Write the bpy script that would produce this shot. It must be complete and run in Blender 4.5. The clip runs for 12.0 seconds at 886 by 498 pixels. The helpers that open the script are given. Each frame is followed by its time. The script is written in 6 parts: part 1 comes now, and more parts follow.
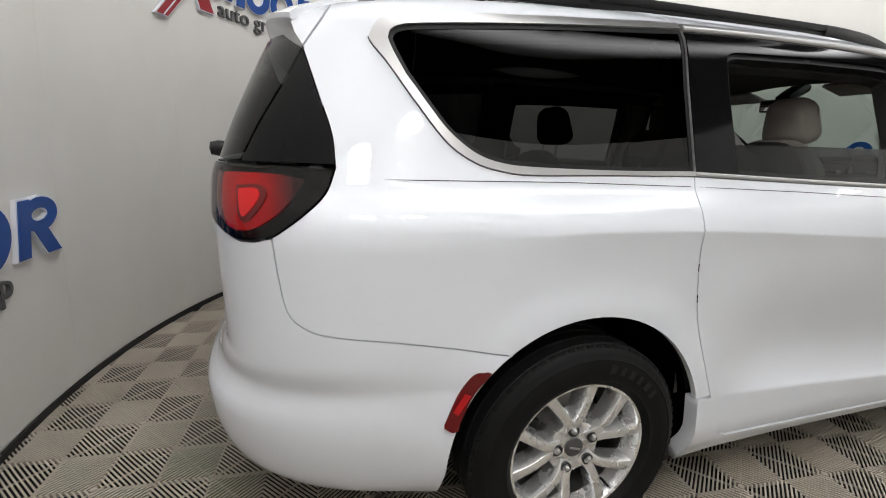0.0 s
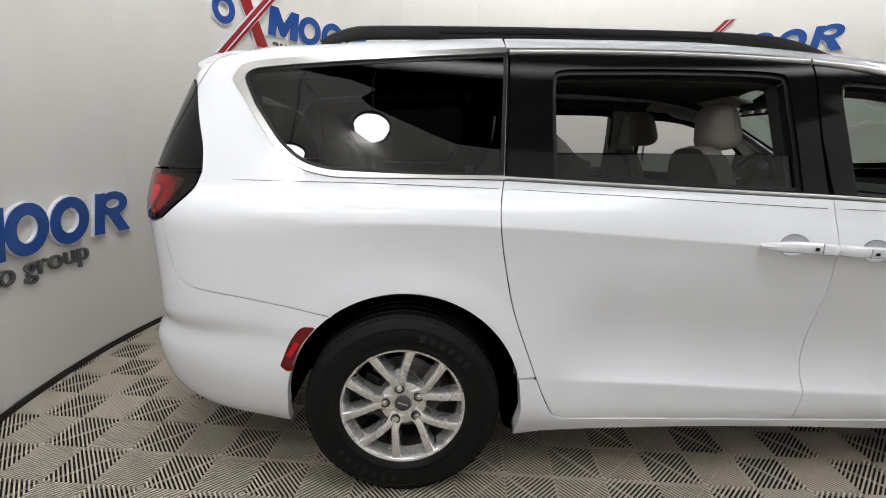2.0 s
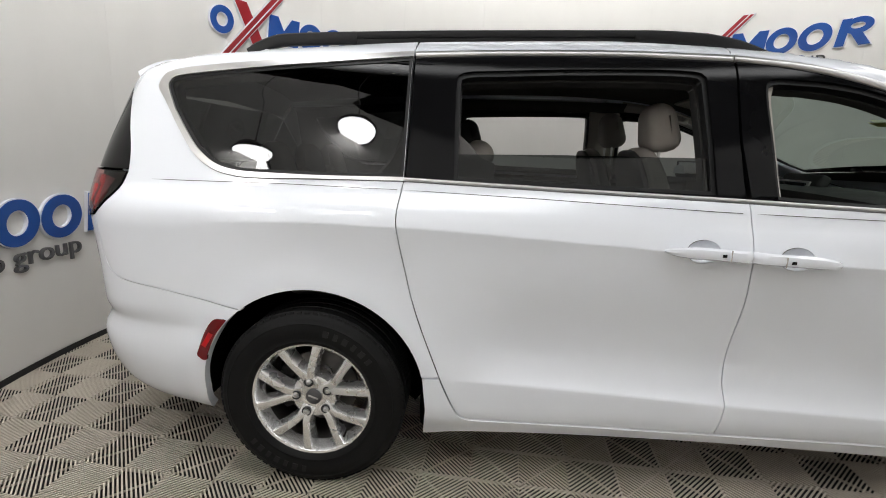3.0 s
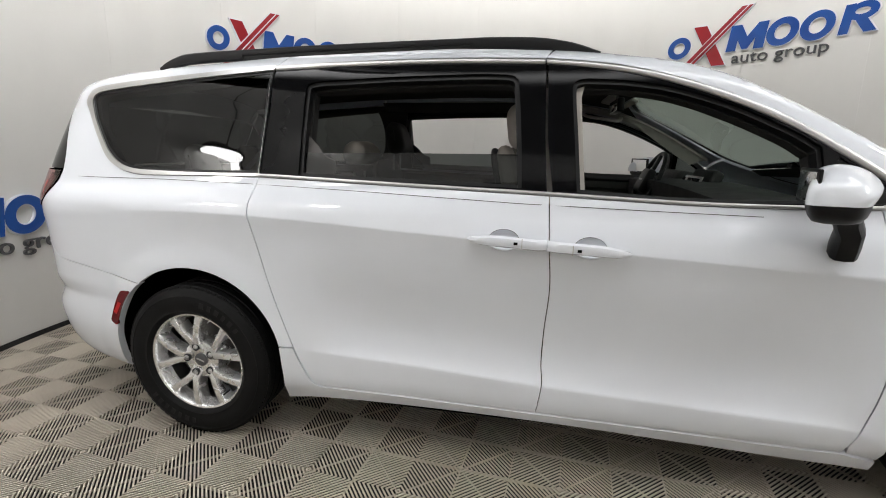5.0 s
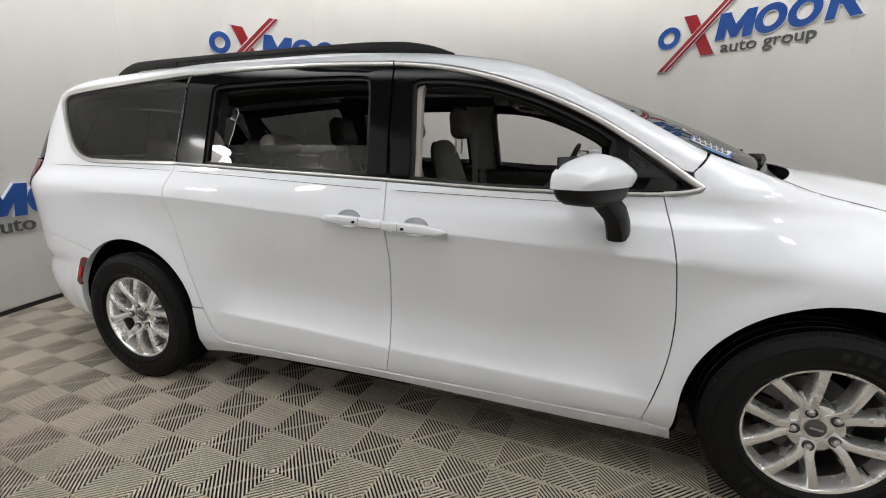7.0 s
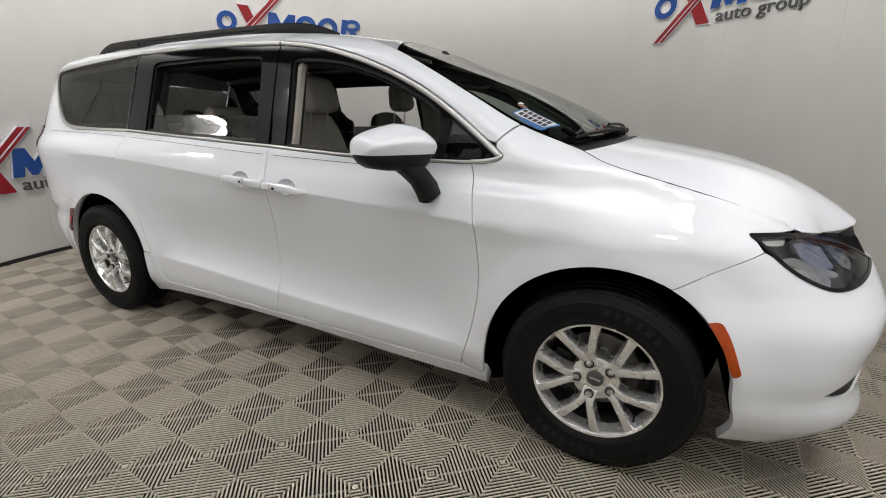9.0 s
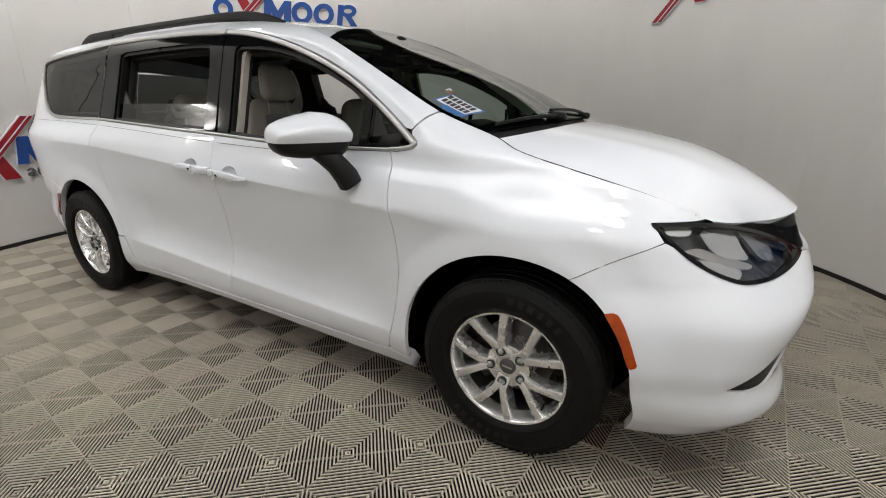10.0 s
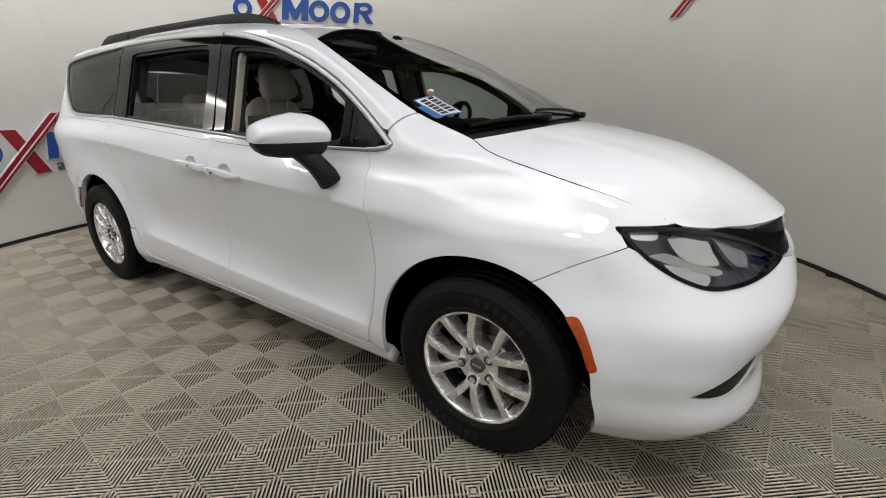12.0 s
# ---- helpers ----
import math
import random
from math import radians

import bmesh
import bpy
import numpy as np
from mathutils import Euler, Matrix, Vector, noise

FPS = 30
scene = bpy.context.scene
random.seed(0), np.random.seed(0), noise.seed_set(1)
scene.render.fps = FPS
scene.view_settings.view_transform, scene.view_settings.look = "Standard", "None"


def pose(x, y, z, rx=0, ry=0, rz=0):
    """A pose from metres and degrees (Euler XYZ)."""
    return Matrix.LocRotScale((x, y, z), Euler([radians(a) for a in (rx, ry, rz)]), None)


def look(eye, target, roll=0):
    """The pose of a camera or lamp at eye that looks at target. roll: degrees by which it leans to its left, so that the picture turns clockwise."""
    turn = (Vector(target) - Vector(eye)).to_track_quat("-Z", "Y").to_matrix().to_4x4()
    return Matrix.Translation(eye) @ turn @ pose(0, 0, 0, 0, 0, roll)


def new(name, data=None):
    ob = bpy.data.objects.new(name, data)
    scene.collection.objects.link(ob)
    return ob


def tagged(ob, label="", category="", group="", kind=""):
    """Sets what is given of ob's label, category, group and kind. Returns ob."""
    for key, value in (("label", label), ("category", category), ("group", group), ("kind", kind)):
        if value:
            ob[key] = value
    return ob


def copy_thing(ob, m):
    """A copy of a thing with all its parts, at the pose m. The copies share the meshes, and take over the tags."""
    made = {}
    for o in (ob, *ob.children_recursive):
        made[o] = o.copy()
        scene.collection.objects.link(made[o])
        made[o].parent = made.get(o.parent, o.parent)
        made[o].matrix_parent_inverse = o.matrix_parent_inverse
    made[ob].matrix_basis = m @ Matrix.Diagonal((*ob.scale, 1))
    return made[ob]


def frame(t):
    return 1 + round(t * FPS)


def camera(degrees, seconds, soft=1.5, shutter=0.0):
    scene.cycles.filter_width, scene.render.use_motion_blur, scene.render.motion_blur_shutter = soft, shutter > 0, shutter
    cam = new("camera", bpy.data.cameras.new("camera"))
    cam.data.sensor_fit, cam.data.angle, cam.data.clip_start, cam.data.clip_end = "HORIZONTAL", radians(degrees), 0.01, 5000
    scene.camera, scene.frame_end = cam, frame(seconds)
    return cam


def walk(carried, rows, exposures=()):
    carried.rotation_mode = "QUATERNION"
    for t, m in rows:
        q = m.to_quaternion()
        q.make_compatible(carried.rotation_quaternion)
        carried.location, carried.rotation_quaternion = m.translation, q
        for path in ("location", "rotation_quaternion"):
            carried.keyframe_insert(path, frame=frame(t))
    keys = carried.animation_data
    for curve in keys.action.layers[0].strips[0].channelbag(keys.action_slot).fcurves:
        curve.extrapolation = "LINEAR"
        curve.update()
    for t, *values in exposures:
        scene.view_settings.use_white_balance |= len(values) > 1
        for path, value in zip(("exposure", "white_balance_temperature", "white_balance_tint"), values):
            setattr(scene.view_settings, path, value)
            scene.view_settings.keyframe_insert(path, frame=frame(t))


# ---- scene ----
cam = camera(90.5, 12.0, soft=1.0)
PATH = [
    (0, (-0.761, -1.944, 1.258), (-0.172, -0.089, 0.797), 1.6),
    (0.5, (-0.611, -2.14, 1.273), (-0.15, -0.248, 0.817), 1.5),
    (1, (-0.351, -2.206, 1.275), (-0.029, -0.285, 0.822), 1.3),
    (1.5, (-0.092, -2.27, 1.282), (0.098, -0.328, 0.842), 1.0),
    (2, (0.077, -2.418, 1.287), (0.158, -0.47, 0.843), 1.1),
    (2.5, (0.323, -2.445, 1.293), (0.297, -0.495, 0.851), 1.1),
    (3, (0.573, -2.442, 1.293), (0.464, -0.494, 0.857), 1.1),
    (5, (1.44, -2.542, 1.291), (1.06, -0.627, 0.86), 0.4),
    (5.5, (1.657, -2.633, 1.304), (1.23, -0.729, 0.865), 0.1),
    (6, (1.898, -2.556, 1.293), (1.411, -0.667, 0.854), 0.1),
    (6.5, (2.093, -2.525, 1.302), (1.55, -0.653, 0.851), 0.2),
    (7, (2.298, -2.584, 1.287), (1.687, -0.737, 0.827), 0.3),
    (9, (3.202, -2.491, 1.284), (2.363, -0.768, 0.715), 0.8),
    (9.5, (3.435, -2.36, 1.287), (2.54, -0.677, 0.68), 0.5),
    (10, (3.582, -2.306, 1.298), (2.645, -0.656, 0.666), 0.3),
    (10.5, (3.642, -2.274, 1.307), (2.667, -0.65, 0.663), 0.0),
    (11, (3.704, -2.25, 1.302), (2.699, -0.643, 0.663), -0.0),
    (11.5, (3.746, -2.235, 1.304), (2.722, -0.64, 0.665), 0.1),
    (12, (3.763, -2.218, 1.32), (2.729, -0.634, 0.669), 0.3),
]
# the clip's camera darkens a little as the bright front comes in
walk(cam, [(t, look(eye, target, roll)) for t, eye, target, roll in PATH],
     [(0, 0.06, 6510, 10), (3, 0.15, 6510, 10), (7, 0.03, 6570, 10), (9, -0.03, 6620, 10), (12, -0.08, 6640, 10)])
WALL_R, MID, WALL_LEAN = 3.62, (1.67, 0.03), 0.045     # the wall leans in a little
TOP = 3.13

# ---------------------------------------------------------------- world and exposure
world = bpy.data.worlds.new("hall")
world.use_nodes = True
world.node_tree.nodes["Background"].inputs[0].default_value = (0.02, 0.02, 0.022, 1)
world.node_tree.nodes["Background"].inputs[1].default_value = 0.2
scene.world = world
LAMP_STRENGTH = 30.0
ARC_STRENGTH = 5.0
WASH_STRENGTH = 12.0


# ---------------------------------------------------------------- materials
def material(name, colour, rough=0.5, metal=0.0, coat=0.0, vary=0.08, scale=6.0, bump=0.0, bump_scale=200.0, coat_rough=0.03, spec=0.5, tint=None):
    m = bpy.data.materials.new(name)
    m.use_nodes = True
    nt = m.node_tree
    b = nt.nodes["Principled BSDF"]
    b.inputs["Roughness"].default_value = rough
    b.inputs["Metallic"].default_value = metal
    b.inputs["Coat Weight"].default_value = coat
    b.inputs["Coat Roughness"].default_value = coat_rough
    b.inputs["Specular IOR Level"].default_value = spec
    b.inputs["Base Color"].default_value = (*colour, 1)
    if vary or bump:
        co = nt.nodes.new("ShaderNodeTexCoord")
    if vary:
        big = nt.nodes.new("ShaderNodeTexNoise")
        big.inputs["Scale"].default_value, big.inputs["Detail"].default_value = scale, 6
        ramp = nt.nodes.new("ShaderNodeMixRGB")
        other = tint or tuple(c * (1 - vary) for c in colour)
        ramp.inputs[1].default_value = (*[min(1, c * (1 + vary * 0.5)) for c in colour], 1)
        ramp.inputs[2].default_value = (*other, 1)
        nt.links.new(co.outputs["Object"], big.inputs["Vector"])
        nt.links.new(big.outputs["Fac"], ramp.inputs[0])
        nt.links.new(ramp.outputs[0], b.inputs["Base Color"])
        rr = nt.nodes.new("ShaderNodeMapRange")
        rr.inputs["To Min"].default_value, rr.inputs["To Max"].default_value = rough * 0.85, min(1, rough * 1.15)
        nt.links.new(big.outputs["Fac"], rr.inputs["Value"])
        nt.links.new(rr.outputs[0], b.inputs["Roughness"])
    if bump:
        fine = nt.nodes.new("ShaderNodeTexNoise")
        fine.inputs["Scale"].default_value, fine.inputs["Detail"].default_value = bump_scale, 3
        bp = nt.nodes.new("ShaderNodeBump")
        bp.inputs["Strength"].default_value, bp.inputs["Distance"].default_value = bump, 0.002
        nt.links.new(co.outputs["Object"], fine.inputs["Vector"])
        nt.links.new(fine.outputs["Fac"], bp.inputs["Height"])
        nt.links.new(bp.outputs[0], b.inputs["Normal"])
    return m


def glass_material(name, see, rough=0.0):
    """A thin pane: tinted see-through with the gloss of glass."""
    m = bpy.data.materials.new(name)
    m.use_nodes = True
    nt = m.node_tree
    nt.nodes.remove(nt.nodes["Principled BSDF"])
    out = nt.nodes["Material Output"]
    clear, gloss, mix, face, power, scale = (nt.nodes.new("ShaderNode" + k) for k in ("BsdfTransparent", "BsdfGlossy", "MixShader", "LayerWeight", "Math", "Math"))
    clear.inputs[0].default_value = (*see, 1)
    gloss.inputs["Roughness"].default_value = rough
    face.inputs["Blend"].default_value = 0.5
    power.operation, power.inputs[1].default_value = "POWER", 5.0
    scale.operation, scale.inputs[1].default_value, scale.inputs[2].default_value = "MULTIPLY_ADD", 0.9, 0.038
    nt.links.new(face.outputs["Facing"], power.inputs[0])
    nt.links.new(power.outputs[0], scale.inputs[0])
    nt.links.new(scale.outputs[0], mix.inputs[0])
    nt.links.new(clear.outputs[0], mix.inputs[1])
    nt.links.new(gloss.outputs[0], mix.inputs[2])
    nt.links.new(mix.outputs[0], out.inputs[0])
    return m


def glow_material(name, colour, strength):
    m = bpy.data.materials.new(name)
    m.use_nodes = True
    b = m.node_tree.nodes["Principled BSDF"]
    b.inputs["Base Color"].default_value = (0.9, 0.9, 0.9, 1)
    b.inputs["Emission Color"].default_value = (*colour, 1)
    b.inputs["Emission Strength"].default_value = strength
    return m


def fill_glow(name, colour, strength):
    """Added fill light: brightest along its middle line, fading to both edges."""
    m = glow_material(name, colour, strength)
    nt = m.node_tree
    co, long, span, wave, square, times = (nt.nodes.new("ShaderNode" + k) for k in ("TexCoord", "VectorMath", "MapRange", "Math", "Math", "Math"))
    long.operation = "LENGTH"
    span.inputs["From Min"].default_value, span.inputs["From Max"].default_value = ARC_IN, ARC_OUT
    span.inputs["To Min"].default_value, span.inputs["To Max"].default_value = 0.0, math.pi
    wave.operation, square.operation, times.operation = "SINE", "POWER", "MULTIPLY"
    square.inputs[1].default_value, times.inputs[1].default_value = 2.0, strength
    nt.links.new(co.outputs["Object"], long.inputs[0])
    nt.links.new(long.outputs["Value"], span.inputs["Value"])
    nt.links.new(span.outputs[0], wave.inputs[0])
    nt.links.new(wave.outputs[0], square.inputs[0])
    nt.links.new(square.outputs[0], times.inputs[0])
    nt.links.new(times.outputs[0], nt.nodes["Principled BSDF"].inputs["Emission Strength"])
    return m


def tile_material():
    """Grey-brown ribbed plastic, each tile a little different, dusty and scuffed."""
    m = material("tile_plastic", (0.54, 0.485, 0.4), rough=0.5, vary=0.12, scale=9.0, bump=0.1, bump_scale=350)
    nt = m.node_tree
    b = nt.nodes["Principled BSDF"]
    before = b.inputs["Base Color"].links[0].from_socket
    info, mp, mul = nt.nodes.new("ShaderNodeObjectInfo"), nt.nodes.new("ShaderNodeMapRange"), nt.nodes.new("ShaderNodeMixRGB")
    mp.inputs["To Min"].default_value, mp.inputs["To Max"].default_value = 0.95, 1.03
    mul.blend_type, mul.inputs[0].default_value = "MULTIPLY", 1.0
    nt.links.new(info.outputs["Random"], mp.inputs["Value"])
    nt.links.new(before, mul.inputs[1])
    nt.links.new(mp.outputs[0], mul.inputs[2])
    geo, big, mul2, mp2 = (nt.nodes.new("ShaderNode" + k) for k in ("NewGeometry", "TexNoise", "MixRGB", "MapRange"))
    big.inputs["Scale"].default_value, big.inputs["Detail"].default_value = 1.6, 5
    mp2.inputs["From Min"].default_value, mp2.inputs["From Max"].default_value = 0.35, 0.65
    mp2.inputs["To Min"].default_value, mp2.inputs["To Max"].default_value = 0.86, 1.06
    mul2.blend_type, mul2.inputs[0].default_value = "MULTIPLY", 1.0
    nt.links.new(geo.outputs["Position"], big.inputs["Vector"])
    nt.links.new(big.outputs["Fac"], mp2.inputs["Value"])
    nt.links.new(mul.outputs[0], mul2.inputs[1])
    nt.links.new(mp2.outputs[0], mul2.inputs[2])
    nt.links.new(mul2.outputs[0], b.inputs["Base Color"])
    return m


def wall_material():
    """Off-white painted board with faint scuffs, streaks and a soft sheen."""
    m = material("wall_paint", (0.735, 0.725, 0.7), rough=0.42, vary=0.05, scale=1.3, bump=0.06, bump_scale=120)
    nt = m.node_tree
    b = nt.nodes["Principled BSDF"]
    before = b.inputs["Base Color"].links[0].from_socket
    geo, mp, streak, rng, mul = (nt.nodes.new("ShaderNode" + k) for k in ("NewGeometry", "Mapping", "TexNoise", "MapRange", "MixRGB"))
    mp.inputs["Scale"].default_value = (1.6, 1.6, 0.7)
    streak.inputs["Scale"].default_value, streak.inputs["Detail"].default_value = 2.2, 7
    rng.inputs["From Min"].default_value, rng.inputs["From Max"].default_value = 0.4, 0.7
    rng.inputs["To Min"].default_value, rng.inputs["To Max"].default_value = 1.0, 0.965
    mul.blend_type, mul.inputs[0].default_value = "MULTIPLY", 1.0
    nt.links.new(geo.outputs["Position"], mp.inputs["Vector"])
    nt.links.new(mp.outputs[0], streak.inputs["Vector"])
    nt.links.new(streak.outputs["Fac"], rng.inputs["Value"])
    nt.links.new(before, mul.inputs[1])
    nt.links.new(rng.outputs[0], mul.inputs[2])
    nt.links.new(mul.outputs[0], b.inputs["Base Color"])
    return m


PAINT = material("white_car_paint", (0.76, 0.785, 0.83), rough=0.75, coat=1.0, coat_rough=0.015, spec=0.15, vary=0.012, scale=3.0)
BLACK_GLOSS = material("black_gloss", (0.005, 0.005, 0.0055), rough=0.08, spec=0.16, vary=0.1)
BLACK_TRIM = material("black_trim", (0.006, 0.006, 0.0064), rough=0.45, spec=0.28, vary=0.15, scale=30, bump=0.15)
RUBBER = material("tyre_rubber", (0.0075, 0.0075, 0.0075), rough=0.62, spec=0.14, vary=0.2, scale=14, bump=0.25, bump_scale=160)
RUBBER_MARK = material("tyre_mark", (0.014, 0.014, 0.014), rough=0.6, spec=0.2, vary=0.1)
LINER = material("arch_liner", (0.0025, 0.0025, 0.0025), rough=1.0, spec=0.0, vary=0.2)
CHROME = material("satin_chrome", (0.52, 0.515, 0.51), rough=0.36, metal=0.9, vary=0.04, scale=20)
ALLOY = material("silver_alloy", (0.86, 0.86, 0.86), rough=0.27, metal=0.8, coat=0.6, vary=0.06, scale=12)
STEEL = material("brake_steel", (0.16, 0.155, 0.15), rough=0.4, metal=0.9, vary=0.25, scale=25)
DARK_STEEL = material("dark_cast", (0.025, 0.024, 0.023), rough=0.6, metal=0.4, vary=0.25, scale=25)
CAP = material("wheel_cap", (0.12, 0.12, 0.125), rough=0.35, metal=0.6, vary=0.08)
RED_LENS = material("red_lens", (0.5, 0.003, 0.006), rough=0.3, spec=0.3, coat=0.2, vary=0.15, scale=10)
RED_DARK = material("dark_red_lens", (0.14, 0.002, 0.004), rough=0.15, spec=0.3, coat=0.6, vary=0.2, scale=10)
RED_BRIGHT = material("bright_red_lens", (0.85, 0.008, 0.014), rough=0.3, spec=0.2, coat=0.4, vary=0.1, scale=30)
AMBER = material("amber_lens", (0.46, 0.062, 0.001), rough=0.2, spec=0.4, coat=0.5, vary=0.45, scale=55, bump=0.2, bump_scale=300)
LAMP_BOWL = material("lamp_bowl", (0.3, 0.31, 0.33), rough=0.25, metal=0.6, vary=0.1)


def graded_lens(name, red, dark, near, far):
    """Red lens plastic whose colour turns dark towards the car's side; near and far: metres along the car."""
    m = material(name, red, rough=0.25, spec=0.3, coat=0.2, vary=0.12, scale=10)
    nt = m.node_tree
    b = nt.nodes["Principled BSDF"]
    before = b.inputs["Base Color"].links[0].from_socket
    co, split, span, mix = (nt.nodes.new("ShaderNode" + k) for k in ("TexCoord", "SeparateXYZ", "MapRange", "MixRGB"))
    span.interpolation_type = "SMOOTHSTEP"
    span.inputs["From Min"].default_value, span.inputs["From Max"].default_value = far, near
    mix.inputs[2].default_value = (*dark, 1)
    nt.links.new(co.outputs["Object"], split.inputs[0])
    nt.links.new(split.outputs["X"], span.inputs["Value"])
    nt.links.new(span.outputs[0], mix.inputs[0])
    nt.links.new(before, mix.inputs[1])
    nt.links.new(mix.outputs[0], b.inputs["Base Color"])
    return m


TAIL_RED = graded_lens("graded_tail_lens", (0.55, 0.003, 0.006), (0.004, 0.001, 0.001), -0.77, -0.9)
LAMP_GREY = material("lamp_bezel", (0.075, 0.078, 0.085), rough=0.22, vary=0.15, scale=20)
LAMP_DARK = material("lamp_housing", (0.02, 0.021, 0.023), rough=0.3, vary=0.1)
REFLECTOR = material("lamp_reflector", (0.92, 0.92, 0.93), rough=0.13, metal=1.0, vary=0.02)
LAMP_MIRROR = material("lamp_mirror", (0.78, 0.785, 0.795), rough=0.22, metal=0.95, vary=0.02)
LINING = material("headliner", (0.05, 0.046, 0.042), rough=0.95, vary=0.08, scale=20, bump=0.3, bump_scale=500)
TRIM_DARK = material("dark_cabin_trim", (0.016, 0.0155, 0.015), rough=0.65, vary=0.1, scale=15, bump=0.2)
TRIM_GREY = material("grey_cabin_trim", (0.075, 0.07, 0.066), rough=0.7, vary=0.08, scale=15, bump=0.2)
TRIM_PALE = material("pale_cabin_trim", (0.42, 0.39, 0.35), rough=0.7, vary=0.06, scale=15, bump=0.2)
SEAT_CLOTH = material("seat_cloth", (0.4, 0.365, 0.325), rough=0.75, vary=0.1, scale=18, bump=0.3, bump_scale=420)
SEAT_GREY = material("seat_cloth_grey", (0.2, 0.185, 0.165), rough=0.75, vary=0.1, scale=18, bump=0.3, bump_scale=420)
SEAT_DARK = material("dark_seat_trim", (0.05, 0.048, 0.046), rough=0.7, vary=0.1, scale=18, bump=0.2)
SCREEN = material("screen", (0.01, 0.011, 0.014), rough=0.08, vary=0)
PRIVACY = glass_material("privacy_glass", (0.075, 0.08, 0.077))
TINT = glass_material("tinted_glass", (0.12, 0.135, 0.13))
CLEAR = glass_material("windscreen_glass", (0.4, 0.47, 0.43))
SMOKED = glass_material("smoked_red_lens", (0.8, 0.55, 0.55))
LENS = glass_material("clear_lens", (0.86, 0.87, 0.88))
TILE = tile_material()
SUBFLOOR = material("sub_floor", (0.012, 0.0115, 0.011), rough=0.9, vary=0.2, scale=8)
WALL = wall_material()
BLACK_ROOM = material("dark_ceiling", (0.02, 0.02, 0.02), rough=0.9, vary=0.2, scale=3)
BASE_BLACK = material("black_base", (0.015, 0.014, 0.014), rough=0.7, vary=0.2, scale=10)
SIGN_BLUE = material("sign_blue", (0.012, 0.045, 0.24), rough=0.25, vary=0.2, scale=4, tint=(0.018, 0.1, 0.36))
SIGN_RED = material("sign_red", (0.32, 0.012, 0.02), rough=0.3, vary=0.12, scale=5)
SIGN_EDGE = material("sign_edge", (0.72, 0.73, 0.79), rough=0.4, vary=0.03)
SIGN_GREY = material("sign_grey", (0.09, 0.09, 0.095), rough=0.45, vary=0.06)
LAMP_GLOW = glow_material("lamp_diffuser", (1.0, 0.99, 0.985), LAMP_STRENGTH)
WASH_GLOW = glow_material("wall_fill_glow", (1.0, 0.985, 0.96), WASH_STRENGTH)
ARC_IN, ARC_OUT = 1.9, 3.5
ARC_GLOW = fill_glow("arc_fill", (0.985, 0.99, 1.0), ARC_STRENGTH)
LAMP_BODY = material("lamp_body", (0.02, 0.02, 0.02), rough=0.5, vary=0.1)
STICK_WHITE = material("sticker_white", (0.75, 0.76, 0.78), rough=0.4, vary=0.02)
STICK_BLUE = material("sticker_blue", (0.05, 0.16, 0.42), rough=0.4, vary=0.05)
STICK_BLACK = material("sticker_black", (0.02, 0.02, 0.02), rough=0.4, vary=0.05)
STICK_ORANGE = material("sticker_brown", (0.22, 0.13, 0.1), rough=0.4, vary=0.1)
STICK_YELLOW = material("sticker_yellow", (0.5, 0.55, 0.1), rough=0.4, vary=0.05)


# ---------------------------------------------------------------- mesh helpers
def link_mesh(name, me, mat, parent=None, label=""):
    if mat:
        me.materials.append(mat)
    ob = new(name, me)
    if parent:
        ob.parent = parent
    return tagged(ob, label) if label else ob


def part(name, bm, mat, parent=None, label="", smooth=True):
    """Links a bmesh as one object under a thing or a part."""
    me = bpy.data.meshes.new(name)
    bmesh.ops.recalc_face_normals(bm, faces=bm.faces)
    bm.to_mesh(me)
    bm.free()
    if smooth:
        me.polygons.foreach_set("use_smooth", [True] * len(me.polygons))
        me.set_sharp_from_angle(angle=radians(38))
    return link_mesh(name, me, mat, parent, label)


def box(size, at=(0, 0, 0), bevel=0.0, seg=2, bm=None, turn=None, taper=None):
    """A box with rounded edges; taper: the top's size against the bottom's in x and y."""
    b = bmesh.new()
    bmesh.ops.create_cube(b, size=1)
    for v in b.verts:
        v.co = Vector((v.co.x * size[0], v.co.y * size[1], v.co.z * size[2]))
        if taper and v.co.z > 0:
            v.co.x, v.co.y = v.co.x * taper[0], v.co.y * taper[1]
    if bevel:
        bmesh.ops.bevel(b, geom=b.edges[:], offset=bevel, segments=seg, profile=0.5, affect="EDGES")
    m = Matrix.Translation(at) @ (turn or Matrix())
    bmesh.ops.transform(b, matrix=m, verts=b.verts)
    if bm is None:
        return b
    join(bm, b)
    return bm


def join(bm, other):
    """Adds another bmesh to bm and frees it."""
    made = [bm.verts.new(v.co) for v in other.verts]
    other.verts.index_update()
    for f in other.faces:
        try:
            bm.faces.new([made[v.index] for v in f.verts])
        except ValueError:
            pass
    other.free()


def lathe(profile, n=64, axis="Y", closed=False):
    """Turns (radius, along) pairs about an axis through the origin."""
    bm = bmesh.new()
    rings = []
    for r, h in profile:
        ring = []
        for k in range(n):
            a = 2 * math.pi * k / n
            c, s = r * math.cos(a), r * math.sin(a)
            ring.append(bm.verts.new((c, h, s) if axis == "Y" else (c, s, h)))
        rings.append(ring)
    pairs = list(zip(rings, rings[1:])) + ([(rings[-1], rings[0])] if closed else [])
    for a, b in pairs:
        for k in range(n):
            bm.faces.new((a[k], a[(k + 1) % n], b[(k + 1) % n], b[k]))
    return bm


